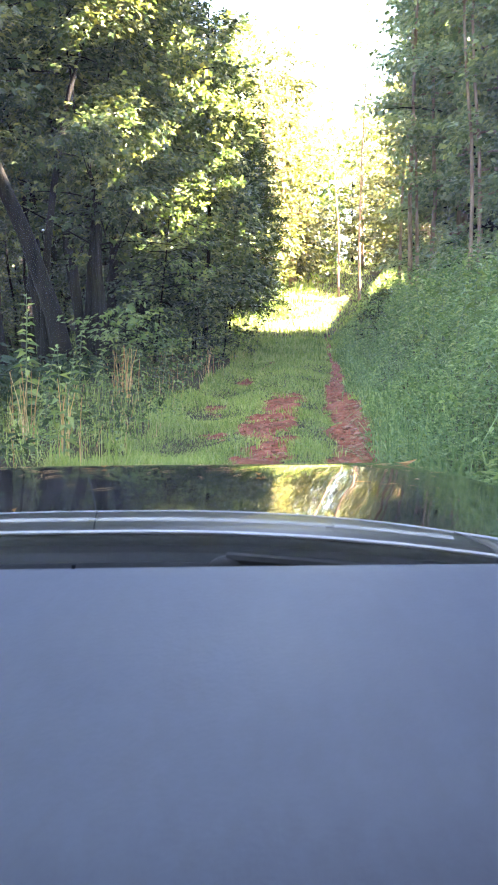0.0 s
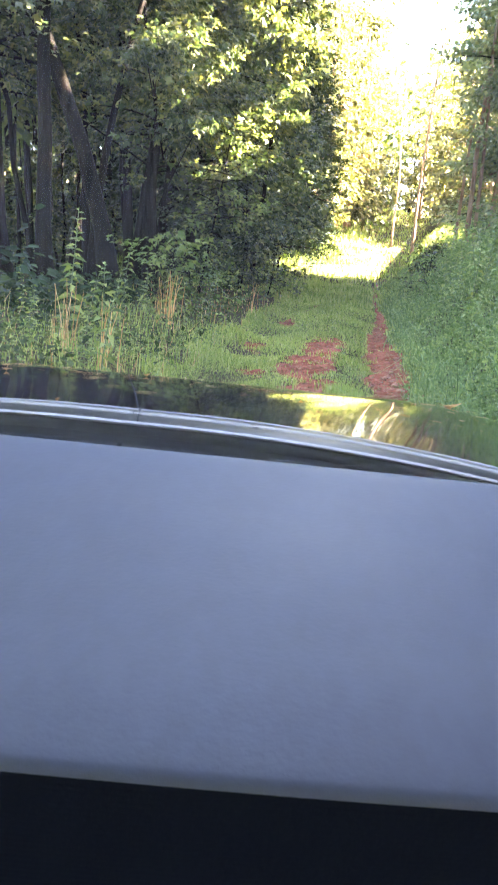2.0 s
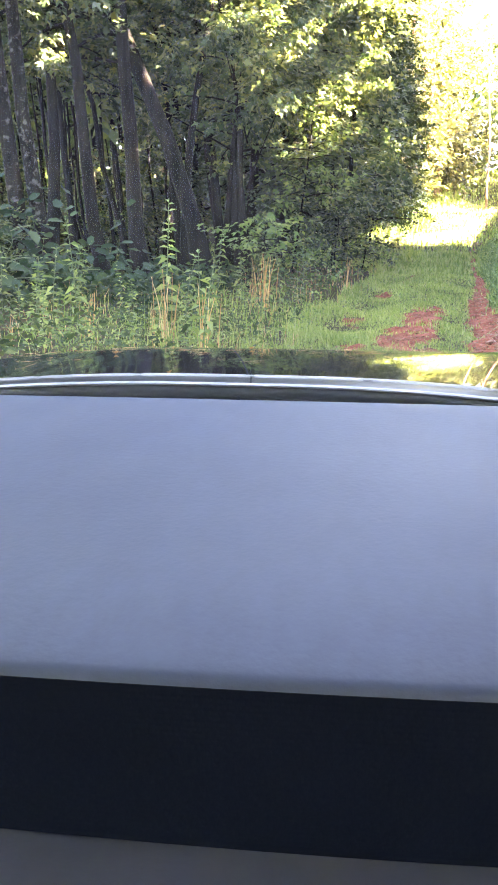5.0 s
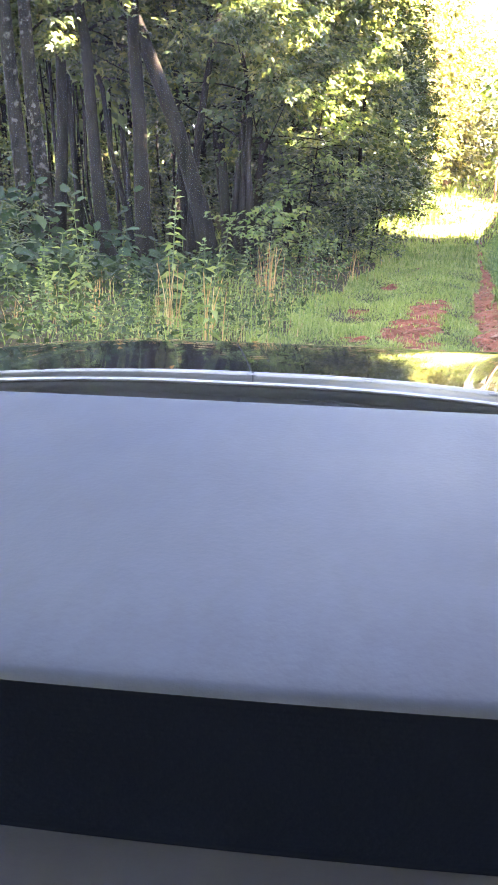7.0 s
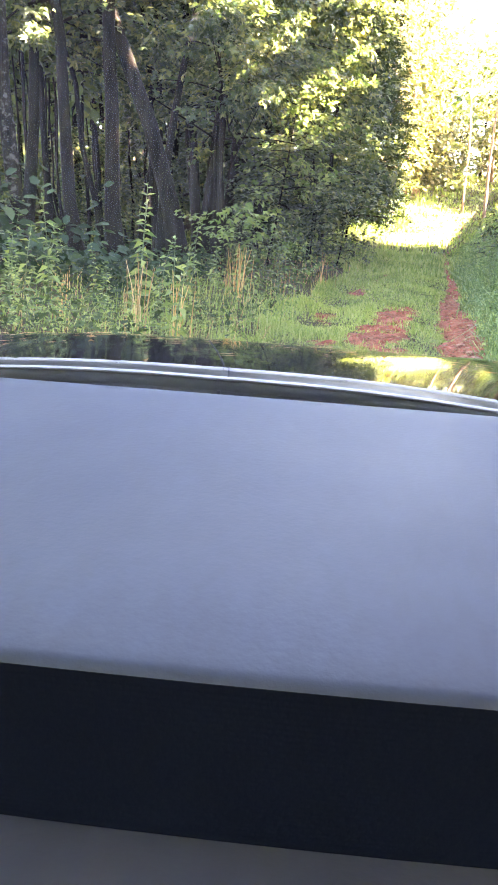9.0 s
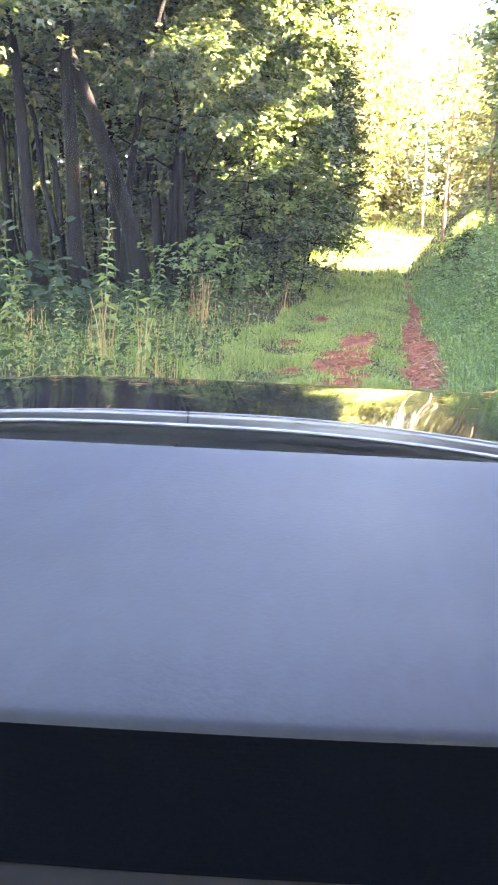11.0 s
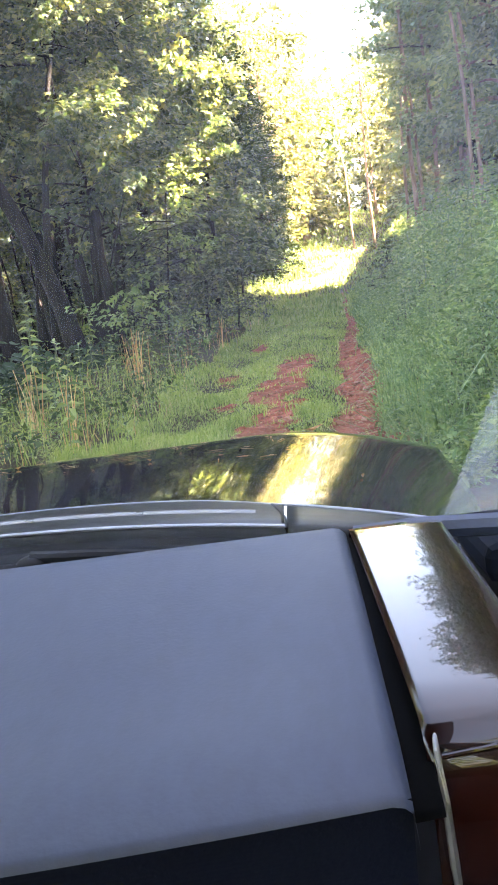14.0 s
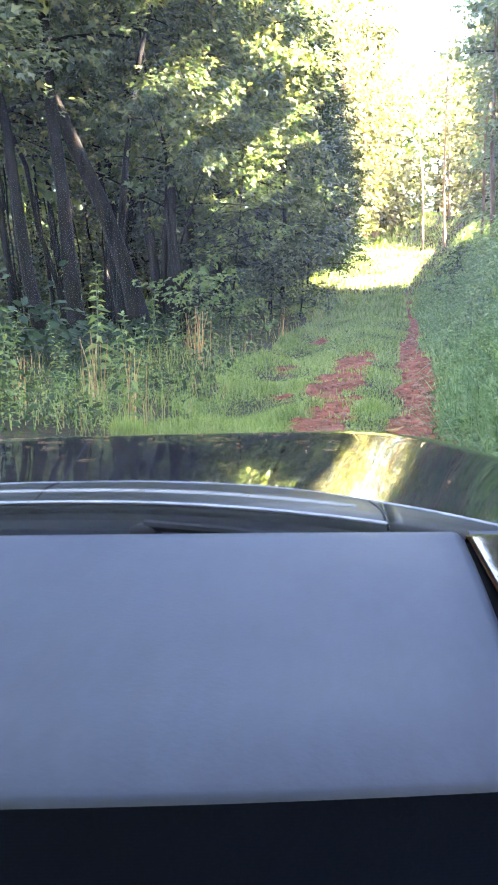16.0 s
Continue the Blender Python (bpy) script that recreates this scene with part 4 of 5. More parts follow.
# dead leaves and chips of wood in the tracks
g = np.random.default_rng(31)
x, y = scatter(60000, -2.5, 3.0, 6.8, 26, g, 1.6)
keep = g.random(len(x)) < bare_amount(x, y) * 0.6 - 0.14
x, y = x[keep], y[keep]
b = np.stack([x, y, ground_z(x, y) + g.uniform(0.005, 0.03, len(x))], 1)
sz = g.uniform(0.012, 0.045, len(x))
LITTER = leaf_material("dead_leaf", (0.07, 0.036, 0.02), (0.17, 0.095, 0.052), (0.32, 0.21, 0.13), trans=0.05, gloss=0.9, spec=0.05)
v, f = leaves(b, g.normal(0, 1, (len(x), 3)) * [1, 1, 0.25], unit(g.normal(0, 0.35, (len(x), 3)) + [0, 0, 1]), sz, sz * g.uniform(0.3, 0.7, len(x)))
tagged(link_mesh("leaf_litter", raw_mesh("leaf_litter", v, f), LITTER), "brown dead leaves and chips lying in the wheel tracks", "leaf litter", kind="stuff")


def stone(seed):
    g = np.random.default_rng(seed)
    bm = bmesh.new()
    bmesh.ops.create_icosphere(bm, subdivisions=1, radius=0.5)
    for v in bm.verts:
        v.co = Vector((v.co.x * 1.2, v.co.y, v.co.z * 0.6)) * float(g.uniform(0.75, 1.2))
    me = bpy.data.meshes.new("stone")
    bm.to_mesh(me)
    bm.free()
    me.materials.append(STONE)
    return me


STONE, _nt, _b = mat("clay_stone")
_oi = _nt.nodes.new("ShaderNodeObjectInfo")
_c = ramp(_nt, _oi.outputs["Random"], [(0.0, (0.17, 0.045, 0.02)), (0.6, (0.32, 0.11, 0.065)), (1.0, (0.42, 0.24, 0.17))])
_nt.links.new(mix_col(_nt, noise_tex(_nt, 3.0, 5.0), _c, (0.13, 0.06, 0.04)), _b.inputs["Base Color"])
_b.inputs["Roughness"].default_value = 0.9
stones = [stone(k) for k in range(5)]
for k in range(240):
    y = 7.6 + 10 * float(g.random()) ** 1.5
    u = float(g.normal(1.05, 0.17)) if k % 4 else float(g.normal(0.05, 0.16))
    x, r = float(trail_x(y)) + u, float(0.025 + 0.085 * g.random() ** 2.2)
    ob = tagged(new("stone", stones[k % 5]), "rough clod of red clay stone in the wheel track", "stone", "stones in the track")
    ob.matrix_basis = pose(x, y, float(ground_z(x, y)) + 0.05 * r, float(g.uniform(-15, 15)), float(g.uniform(-15, 15)), float(g.uniform(0, 360)))
    ob.scale = (r, r * float(g.uniform(0.7, 1.1)), r)

# ---- the car ----


def plastic(name, a, b_, rough, grain=180.0, strength=0.12, spec=0.5, mottle=0.0):
    m, nt, b = mat(name)
    f, w = noise_tex(nt, grain, 3.0), noise_tex(nt, 3.0, 5.0)
    streak = noise_tex(nt, 26.0, 6.0, stretch=(1, 0.35, 1))
    col = mix_col(nt, 1.0, ramp(nt, w, [(0.3, a), (0.7, b_)]), ramp(nt, streak, [(0.3, (0.9, 0.9, 0.92)), (0.7, (1.08, 1.08, 1.06))]), 'MULTIPLY')
    if mottle:
        fleck = noise_tex(nt, 95.0, 5.0, stretch=(1, 0.4, 1))
        col = mix_col(nt, 1.0, col, ramp(nt, fleck, [(0.35, (1 - mottle,) * 3), (0.66, (1 + mottle,) * 3)]), 'MULTIPLY')
    nt.links.new(col, b.inputs["Base Color"])
    nt.links.new(ramp(nt, w, [(0.3, (rough - 0.06,) * 3), (0.7, (rough + 0.06,) * 3)]), b.inputs["Roughness"])
    b.inputs["Specular IOR Level"].default_value = spec
    bump(nt, f, b, strength, 0.002)
    return m


DASH = plastic("grey_dash_plastic", (0.0172, 0.0252, 0.049), (0.0228, 0.0322, 0.0605), 0.62, 220.0, 0.13, mottle=0.06)
DASH_DARK = plastic("black_dash_plastic", (0.002, 0.0035, 0.0088), (0.0036, 0.0058, 0.0135), 0.8, spec=0.1)
GAP = plastic("black_gap", (0.0006, 0.0007, 0.0009), (0.001, 0.0011, 0.0014), 0.9, spec=0.05)
RUBBER = plastic("black_rubber", (0.008, 0.008, 0.009), (0.016, 0.016, 0.018), 0.6)
MATT = plastic("matt_black_wiper", (0.006, 0.0065, 0.008), (0.012, 0.012, 0.014), 0.75, spec=0.15)
TRIM_GREY = plastic("grey_pillar_trim", (0.1, 0.105, 0.11), (0.13, 0.135, 0.14), 0.6)
COWL = plastic("cowl_plastic", (0.003, 0.0038, 0.0055), (0.005, 0.0062, 0.009), 0.6, spec=0.12)
DASH_LOW = plastic("grey_lower_plastic", (0.085, 0.085, 0.105), (0.11, 0.11, 0.135), 0.6)
CLOTH = plastic("dark_cloth", (0.03, 0.03, 0.034), (0.05, 0.05, 0.055), 0.9, 400.0)
PAINT, _nt, _b = mat("black_car_paint")
_nt.links.new(ramp(_nt, noise_tex(_nt, 5.0, 6.0), [(0.35, (0.003, 0.0034, 0.0038)), (0.7, (0.009, 0.0095, 0.01))]), _b.inputs["Base Color"])
_nt.links.new(ramp(_nt, noise_tex(_nt, 14.0, 5.0), [(0.35, (0.012,) * 3), (0.8, (0.06,) * 3)]), _b.inputs["Roughness"])
_b.inputs["Coat Weight"].default_value = 1.0
_b.inputs["Specular IOR Level"].default_value = 0.1
_b.inputs["Coat IOR"].default_value = 1.34
bump(_nt, noise_tex(_nt, 30.0, 5.0, stretch=(0.4, 1.4, 1)), _b, 0.13, 0.003)
PAINT_GREY, _nt, _b = mat("grey_satin_lip")
_nt.links.new(ramp(_nt, noise_tex(_nt, 20.0, 4.0), [(0.3, (0.011, 0.012, 0.0125)), (0.7, (0.016, 0.017, 0.0175))]), _b.inputs["Base Color"])
_b.inputs["Roughness"].default_value, _b.inputs["Specular IOR Level"].default_value = 0.38, 0.08
CHROME, _nt, _b = mat("bright_edge_metal")
_b.inputs["Metallic"].default_value, _b.inputs["Roughness"].default_value = 1.0, 0.5
_nt.links.new(ramp(_nt, noise_tex(_nt, 30.0), [(0.3, (0.2, 0.205, 0.21)), (0.7, (0.3, 0.3, 0.31))]), _b.inputs["Base Color"])
SEAL = plastic("light_grey_seal", (0.16, 0.16, 0.16), (0.2, 0.2, 0.2), 0.7, spec=0.2)
WOOD, _nt, _b = mat("glossy_wood_trim")
_nt.links.new(ramp(_nt, noise_tex(_nt, 7.0, 6.0, stretch=(6, 0.7, 6)), [(0.3, (0.004, 0.0011, 0.0008)), (0.7, (0.017, 0.0042, 0.0026))]), _b.inputs["Base Color"])
_b.inputs["Roughness"].default_value, _b.inputs["Coat Weight"].default_value, _b.inputs["Coat Roughness"].default_value = 0.2, 1.0, 0.02
_b.inputs["Coat IOR"].default_value = 1.33
_b.inputs["Specular IOR Level"].default_value = 0.1


def glass_material(name, veil, smudge, haze=0.0):
    """Clear glass with a thin reflection, smudges of dust, and a pale veil painted in place of glare."""
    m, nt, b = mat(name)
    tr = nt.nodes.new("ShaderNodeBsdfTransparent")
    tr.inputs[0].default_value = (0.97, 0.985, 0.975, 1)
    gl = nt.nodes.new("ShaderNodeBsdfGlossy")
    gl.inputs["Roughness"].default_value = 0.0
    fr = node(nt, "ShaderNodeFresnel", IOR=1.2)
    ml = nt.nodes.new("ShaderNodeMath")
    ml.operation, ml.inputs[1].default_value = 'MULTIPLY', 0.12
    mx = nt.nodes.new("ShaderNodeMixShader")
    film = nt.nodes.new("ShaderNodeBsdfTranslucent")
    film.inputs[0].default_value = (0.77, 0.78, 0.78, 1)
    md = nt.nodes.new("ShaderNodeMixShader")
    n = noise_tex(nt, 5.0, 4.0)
    amount = ramp(nt, n, [(0.35, (veil,) * 3), (0.62, (veil * 1.15,) * 3), (0.8, (smudge,) * 3)])
    # whitened towards the upper right, in place of glare over the trees
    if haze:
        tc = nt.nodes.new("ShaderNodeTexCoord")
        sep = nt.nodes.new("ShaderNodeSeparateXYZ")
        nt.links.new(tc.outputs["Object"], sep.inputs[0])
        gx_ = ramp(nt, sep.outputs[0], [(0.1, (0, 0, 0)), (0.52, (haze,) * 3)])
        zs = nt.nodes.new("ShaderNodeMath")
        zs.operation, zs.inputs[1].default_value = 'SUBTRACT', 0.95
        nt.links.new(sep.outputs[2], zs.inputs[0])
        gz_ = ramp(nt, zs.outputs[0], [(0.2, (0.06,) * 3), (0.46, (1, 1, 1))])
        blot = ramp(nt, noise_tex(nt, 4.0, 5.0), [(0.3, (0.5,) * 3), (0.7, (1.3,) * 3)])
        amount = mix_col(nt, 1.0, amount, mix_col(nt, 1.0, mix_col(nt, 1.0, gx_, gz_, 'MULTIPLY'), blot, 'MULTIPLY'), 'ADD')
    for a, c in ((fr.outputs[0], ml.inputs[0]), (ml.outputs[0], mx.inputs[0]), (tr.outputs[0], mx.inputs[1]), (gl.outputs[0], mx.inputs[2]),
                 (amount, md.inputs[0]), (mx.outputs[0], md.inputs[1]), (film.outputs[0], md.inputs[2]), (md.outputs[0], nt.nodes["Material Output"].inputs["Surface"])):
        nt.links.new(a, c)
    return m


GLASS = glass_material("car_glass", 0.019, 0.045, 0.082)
FILM = glass_material("dust_film", 0.13, 0.17)

CX = -0.2            # the car's middle line
car = tagged(new("car"), "dark car seen from its passenger seat, standing on the trail", "car")
car.matrix_basis = CAR


def sheet_bm(rows, thick=0.0):
    """A bmesh sheet from rows of points, thickened."""
    bm = bmesh.new()
    vs = [[bm.verts.new(p) for p in row] for row in rows]
    for a, b in zip(vs, vs[1:]):
        for i in range(len(a) - 1):
            bm.faces.new((a[i], a[i + 1], b[i + 1], b[i]))
    bmesh.ops.recalc_face_normals(bm, faces=bm.faces)
    if thick:
        if sum(f.normal.z for f in bm.faces) < 0:
            bmesh.ops.reverse_faces(bm, faces=bm.faces[:])
        bmesh.ops.solidify(bm, geom=bm.faces[:], thickness=abs(thick))
    return bm


def box_bm(x0, x1, y0, y1, z0, z1, bevel=0.0, seg=2):
    bm = bmesh.new()
    bmesh.ops.create_cube(bm, size=1, matrix=Matrix.LocRotScale(((x0 + x1) / 2, (y0 + y1) / 2, (z0 + z1) / 2), None, (x1 - x0, y1 - y0, z1 - z0)))
    if bevel:
        bmesh.ops.bevel(bm, geom=bm.edges[:], offset=bevel, segments=seg, profile=0.5, affect='EDGES')
    return bm


def bar_bm(points, radius, sides=8, flat=1.0):
    v, f = tube(points, radius if np.ndim(radius) else [radius] * len(points), sides)
    bm = bmesh.new()
    vs = [bm.verts.new(p) for p in v]
    for t in f:
        bm.faces.new([vs[i] for i in t])
    for end in (range(sides), range(len(vs) - sides, len(vs))):
        bm.faces.new([vs[i] for i in end])
    bmesh.ops.recalc_face_normals(bm, faces=bm.faces)
    return bm


LIP_X = -0.177       # middle of the bonnet's rear edge


def lip_drop(x):
    return 0.148 * max(0.0, abs(x - LIP_X) - 0.062) ** 2


def lip_y(x):
    """The rear edge of the bonnet bows back towards the pillars."""
    return 0.75 - 0.073 * (x - LIP_X) ** 2


def lip_z(x):
    return 1.0146 - lip_drop(x)


def lip_depth(x):
    """How far the grey rear panel reaches forward; rounded off at its end."""
    return 0.205 - 0.09 * float(smooth01((x - 0.12) / 0.24)) ** 2 - 0.33 * max(0.0, x - 0.36)


def hood_z(x, y):
    t = y - 0.95
    z = 0.9965 + 0.012 * t - 0.024 * t * t - 0.9 * max(0.0, y - 1.72) ** 2 - lip_drop(x) * max(0.0, 1 - t / 0.7)
    r = max(0.0, x - 0.3)
    z -= 0.5 * min(r, 0.3) ** 2 + 0.3 * max(0.0, r - 0.3) + 0.12 * min(0.0, x + 0.4) ** 2 + 2.5 * max(0.0, -1.0 - x) ** 2
    # ridges pressed into the sheet
    z += 0.0009 * (math.exp(-((x - 0.27) / 0.03) ** 2) + math.exp(-((x + 0.66) / 0.03) ** 2)) * float(smooth01((y - 0.98) / 0.25))
    return z


xs = [CX + 0.92 * (i / 64 - 1) for i in range(129)]
rows = []
for j in range(49):
    s = (j / 48) ** 1.2
    rows.append([(x, q, hood_z(x, q)) for x in xs for q in [lip_y(x) + lip_depth(x) - 0.01 + (2.2 - lip_y(x) - lip_depth(x)) * s]])
hood = part("hood", sheet_bm(rows, -0.004), PAINT, car, "glossy black bonnet mirroring the trees", True)
# grey rear panel of the bonnet, down to the cowl
END = 0.352
xr = [x for x in xs if CX - 0.78 <= x < END - 0.004] + [END]
PANEL = ((1.0, -0.0155), (0.93, -0.0135), (0.75, -0.009), (0.5, -0.0035), (0.3, -0.0005), (0.18, 0.0), (0.02, -0.0006), (-0.13, -0.0022), (-0.17, -0.006), (-0.18, -0.02))


def panel(x, s, dz, up=0.0):
    d = lip_depth(x)
    return (x, lip_y(x) + (s * d if s > 0 else 0.205 * s), lip_z(x) + (dz * (d / 0.205) ** 2 if s > 0.1 else dz) + up)


rows = [[panel(x, s, dz) for x in xr] for s, dz in PANEL]
part("hood_lip", sheet_bm(rows, -0.003), PAINT_GREY, hood, "grey rolled rear edge of the bonnet", True)
marks = [CX - 0.76, -0.62, -0.47, -0.325, -0.17, -0.013, 0.147, 0.318]
for a, b in zip(marks, marks[1:]):
    q = np.linspace(a + 0.006, b - 0.006, 9)
    part("seal_strip", sheet_bm([[(x, lip_y(x) + s, lip_z(x) + dz) for x in q] for s, dz in ((0.046, -0.001), (0.043, 0.0024), (0.032, 0.0018), (0.029, 0.0), (0.028, -0.005))]), SEAL, hood, "light grey seal along the bonnet's rear edge", True)
part("edge_strip", bar_bm([(x, lip_y(x) - 0.036, lip_z(x) - 0.0036) for x in xr], 0.0026), CHROME, hood, "bright metal strip along the bonnet's rear edge")
for x in marks[1:-1]:
    y, z = lip_y(x), lip_z(x)
    part("clip", box_bm(x - 0.0055, x + 0.0055, y + 0.027, y + 0.04, z - 0.003, z + 0.002, 0.001), SEAL, hood)
# thin raised line, standing in for a dark reflection on the bonnet
line_run = [(-0.375, 1.83), (-0.335, 1.62), (-0.26, 1.27), (-0.217, 1.06), (-0.2, 0.97)]
line = [(x, y, hood_z(x, y) + 0.0008) for x, y in line_run] + [panel(-0.193 + 0.03 * (1 - q), q, dz, 0.0008) for q, dz in PANEL[2:8]]
part("washer_hose", bar_bm(line, [0.0011] * len(line)), DASH_DARK, hood, "thin dark line laid where a reflection crosses the bonnet")
# the bonnet's corner piece beside the rear panel
xk = np.linspace(0.3555, 0.66, 16)
part("hood_corner", sheet_bm([[panel(x, s, dz) for x in xk] for s, dz in PANEL], -0.003), PAINT_GREY, hood, "", True)
part("corner_edge", bar_bm([panel(x, 1.0, -0.0155, 0.001) for x in [q for q in xs if -0.6 < q < 0.66]], [0.0012 + 0.0016 * float(smooth01((q - 0.25) / 0.2)) for q in xs if -0.6 < q < 0.66]), CHROME, hood, "bright rim along the panel's front edge")
part("seam", bar_bm([panel(0.3535 - 0.02 * max(s, 0.0), s, dz, 0.0006) for s, dz in PANEL[:-1]], 0.0017), RUBBER, hood, "dark panel gap")
# cowl with the wipers
xc = [x for x in xs if x < 0.6]
cowl = part("cowl", sheet_bm([[(x, lip_y(x) + a, lip_z(x) + dz) for x in xc] for a, dz in ((-0.034, -0.014), (-0.037, -0.03), (-0.05, -0.04), (-0.2, -0.058), (-0.26, -0.07))], -0.006), COWL, car, "black plastic cowl below the windscreen")
for x in (0.012, -0.75):
    bm = bmesh.new()
    bmesh.ops.create_uvsphere(bm, u_segments=16, v_segments=10, radius=0.02, matrix=Matrix.LocRotScale((x, 0.685, 0.97), None, (1.2, 0.9, 0.75)))
    part("wiper_hub", bm, MATT, cowl, "", True)
    part("wiper_arm", bar_bm([(x, 0.685, 0.982), (x + 0.12, 0.66, 0.977), (x + 0.26, 0.63, 0.967), (x + 0.38, 0.6, 0.95)], [0.008, 0.007, 0.006, 0.004]), MATT, cowl)
    part("wiper_blade", bar_bm([(x - 0.12, 0.62, 0.968), (x + 0.1, 0.625, 0.976), (x + 0.26, 0.61, 0.966), (x + 0.42, 0.58, 0.935)], 0.0055), MATT, cowl)

# dashboard
dash = tagged(new("dashboard"), "wide grey-blue textured plastic dashboard top")
dash.parent = car
DX0, DX1 = -0.98, 0.418


def dash_z(x, y):
    return 0.979 + 0.116 * y + 0.004 * math.sin(3.0 * min(max(y, 0.0) / 0.43, 1.0)) - 0.008 * abs(x - 0.1) ** 2


def bow(x, y):
    """The near edge bows forward towards the passenger's end."""
    return 0.13 * max(0.0, x + 0.2) ** 2 * (1 - float(smooth01((y - 0.05) / 0.3)))


prof = [(0.446, -0.05), (0.445, -0.03), (0.442, -0.012), (0.437, -0.005), (0.43, -0.0015), (0.415, 0.0)] + [(0.4 - 0.034 * k, 0.0) for k in range(0, 11)] + [(0.045, -0.0004), (0.03, -0.0016), (0.016, -0.0034), (0.004, -0.0062), (-0.007, -0.0098), (-0.015, -0.0132), (-0.021, -0.0158), (-0.025, -0.0185), (-0.026, -0.022)]
dxs = [DX0 + (DX1 - 0.012 - DX0) * i / 30 for i in range(31)]
rows = [[(x, y + bow(x, y), dash_z(x, max(y, 0.0)) + dz - drop) for x, drop in [(x, 0.0) for x in dxs] + [(DX1 - 0.005, 0.002), (DX1, 0.007), (DX1 + 0.001, 0.03)]] for y, dz in prof]
part("dash_top", sheet_bm(rows), DASH, dash, "", True)
# undercut dark face with fine ribs
rows = []
for k in range(61):
    s = k / 60
    rows.append([(x, -0.0225 + 0.0435 * s + 0.0001 * (k % 2) + bow(x, 0.0), 0.9575 - 0.1105 * s) for x in dxs + [DX1]])
part("dash_face", sheet_bm(rows), DASH_DARK, dash, "black ribbed face below the dashboard's edge")
rows = [[(x, y + bow(x, 0.0), z) for x in dxs + [DX1]] for y, z in ((0.028, 0.845), (0.008, 0.847), (-0.05, 0.843), (-0.085, 0.835), (-0.1, 0.82), (-0.106, 0.79), (-0.1, 0.7), (-0.02, 0.62), (0.05, 0.35))]
part("glove_box", sheet_bm(rows), DASH_LOW, dash, "grey glove box lid under the dark strip", True)
# dark gap and glossy wooden end piece
rows = [[(x, y + bow(x, y), dash_z(x, max(y, 0)) + dz - 0.012) for x in (DX1 + 0.0, DX1 + 0.012, DX1 + 0.018)] for y, dz in prof]
part("gap_strip", sheet_bm(rows), GAP, dash, "black gap beside the wooden end piece", True)
wx = [DX1 + 0.016 + 0.092 * i / 14 for i in range(15)]
rows = []
for y, dz in [(0.44, -0.012), (0.435, 0.0)] + [(0.42 - 0.034 * k, 0.002) for k in range(0, 10)] + [(0.08, 0.001), (0.068, -0.004), (0.06, -0.014), (0.056, -0.03), (0.054, -0.06), (0.054, -0.12), (0.054, -0.25)]:
    rows.append([(x - 0.012 * y / 0.43, y, dash_z(DX1, max(y, 0)) + dz - 0.006 - 1.6 * max(0.0, x - wx[8]) ** 2 - 4.0 * max(0.0, wx[2] - x) ** 2) for x in wx])
part("end_piece", sheet_bm(rows, -0.003), WOOD, dash, "glossy red-brown wooden end piece mirroring the sky", True)
part("end_edge", bar_bm([(wx[1], 0.078, 0.982), (wx[1] - 0.002, 0.058, 0.968), (wx[1] - 0.001, 0.05, 0.94), (wx[1], 0.049, 0.9), (wx[1] + 0.002, 0.05, 0.86)], [0.001, 0.002, 0.0026, 0.003, 0.0015]), CHROME, dash, "bright metal edge")
part("end_bezel", bar_bm([(wx[1], 0.054, 0.966), (wx[6], 0.054, 0.969), (wx[-1], 0.055, 0.962)], 0.0018), WOOD, dash, "glossy wooden bead")
part("dash_clip", box_bm(-0.128, -0.1245, 0.428, 0.432, 1.026, 1.0315, 0.0008), DASH_DARK, dash, "small black clip")
part("dash_vent", bar_bm([(DX1 + 0.01, 0.452, 1.01), (0.5, 0.45, 1.011), (0.6, 0.43, 1.008)], 0.012), DASH, dash)

# body, roof and pillars
GLASS_ROWS = []
for s in [k / 8 for k in range(9)]:
    GLASS_ROWS.append([(CX + (0.93 - 0.11 * s) * (i / 10 - 1), 0.69 - 0.75 * s - (0.05 + 0.03 * s) * (i / 10 - 1) ** 2, 0.97 + 0.66 * s - 0.04 * s * (i / 10 - 1) ** 2) for i in range(21)])
screen = part("windscreen", sheet_bm(GLASS_ROWS), GLASS, car, "clear smudged windscreen with a painted veil of glare", True)
screen.visible_shadow = False
# pale film laid on the glass in place of a hazy reflection
film = part("dust_film", sheet_bm([[(x, 0.685 - 0.75 * q - (0.05 + 0.03 * q) * ((x - CX) / (0.93 - 0.11 * q)) ** 2, 0.967 + 0.66 * q - 0.04 * q) for x in np.linspace(0.55 + 0.105 * q, 0.72 - 0.11 * q, 5)] for q in np.linspace(0.02, 0.8, 9)]), FILM, screen, "pale film at the windscreen's edge, standing in for a reflection", True)
film.visible_shadow = False
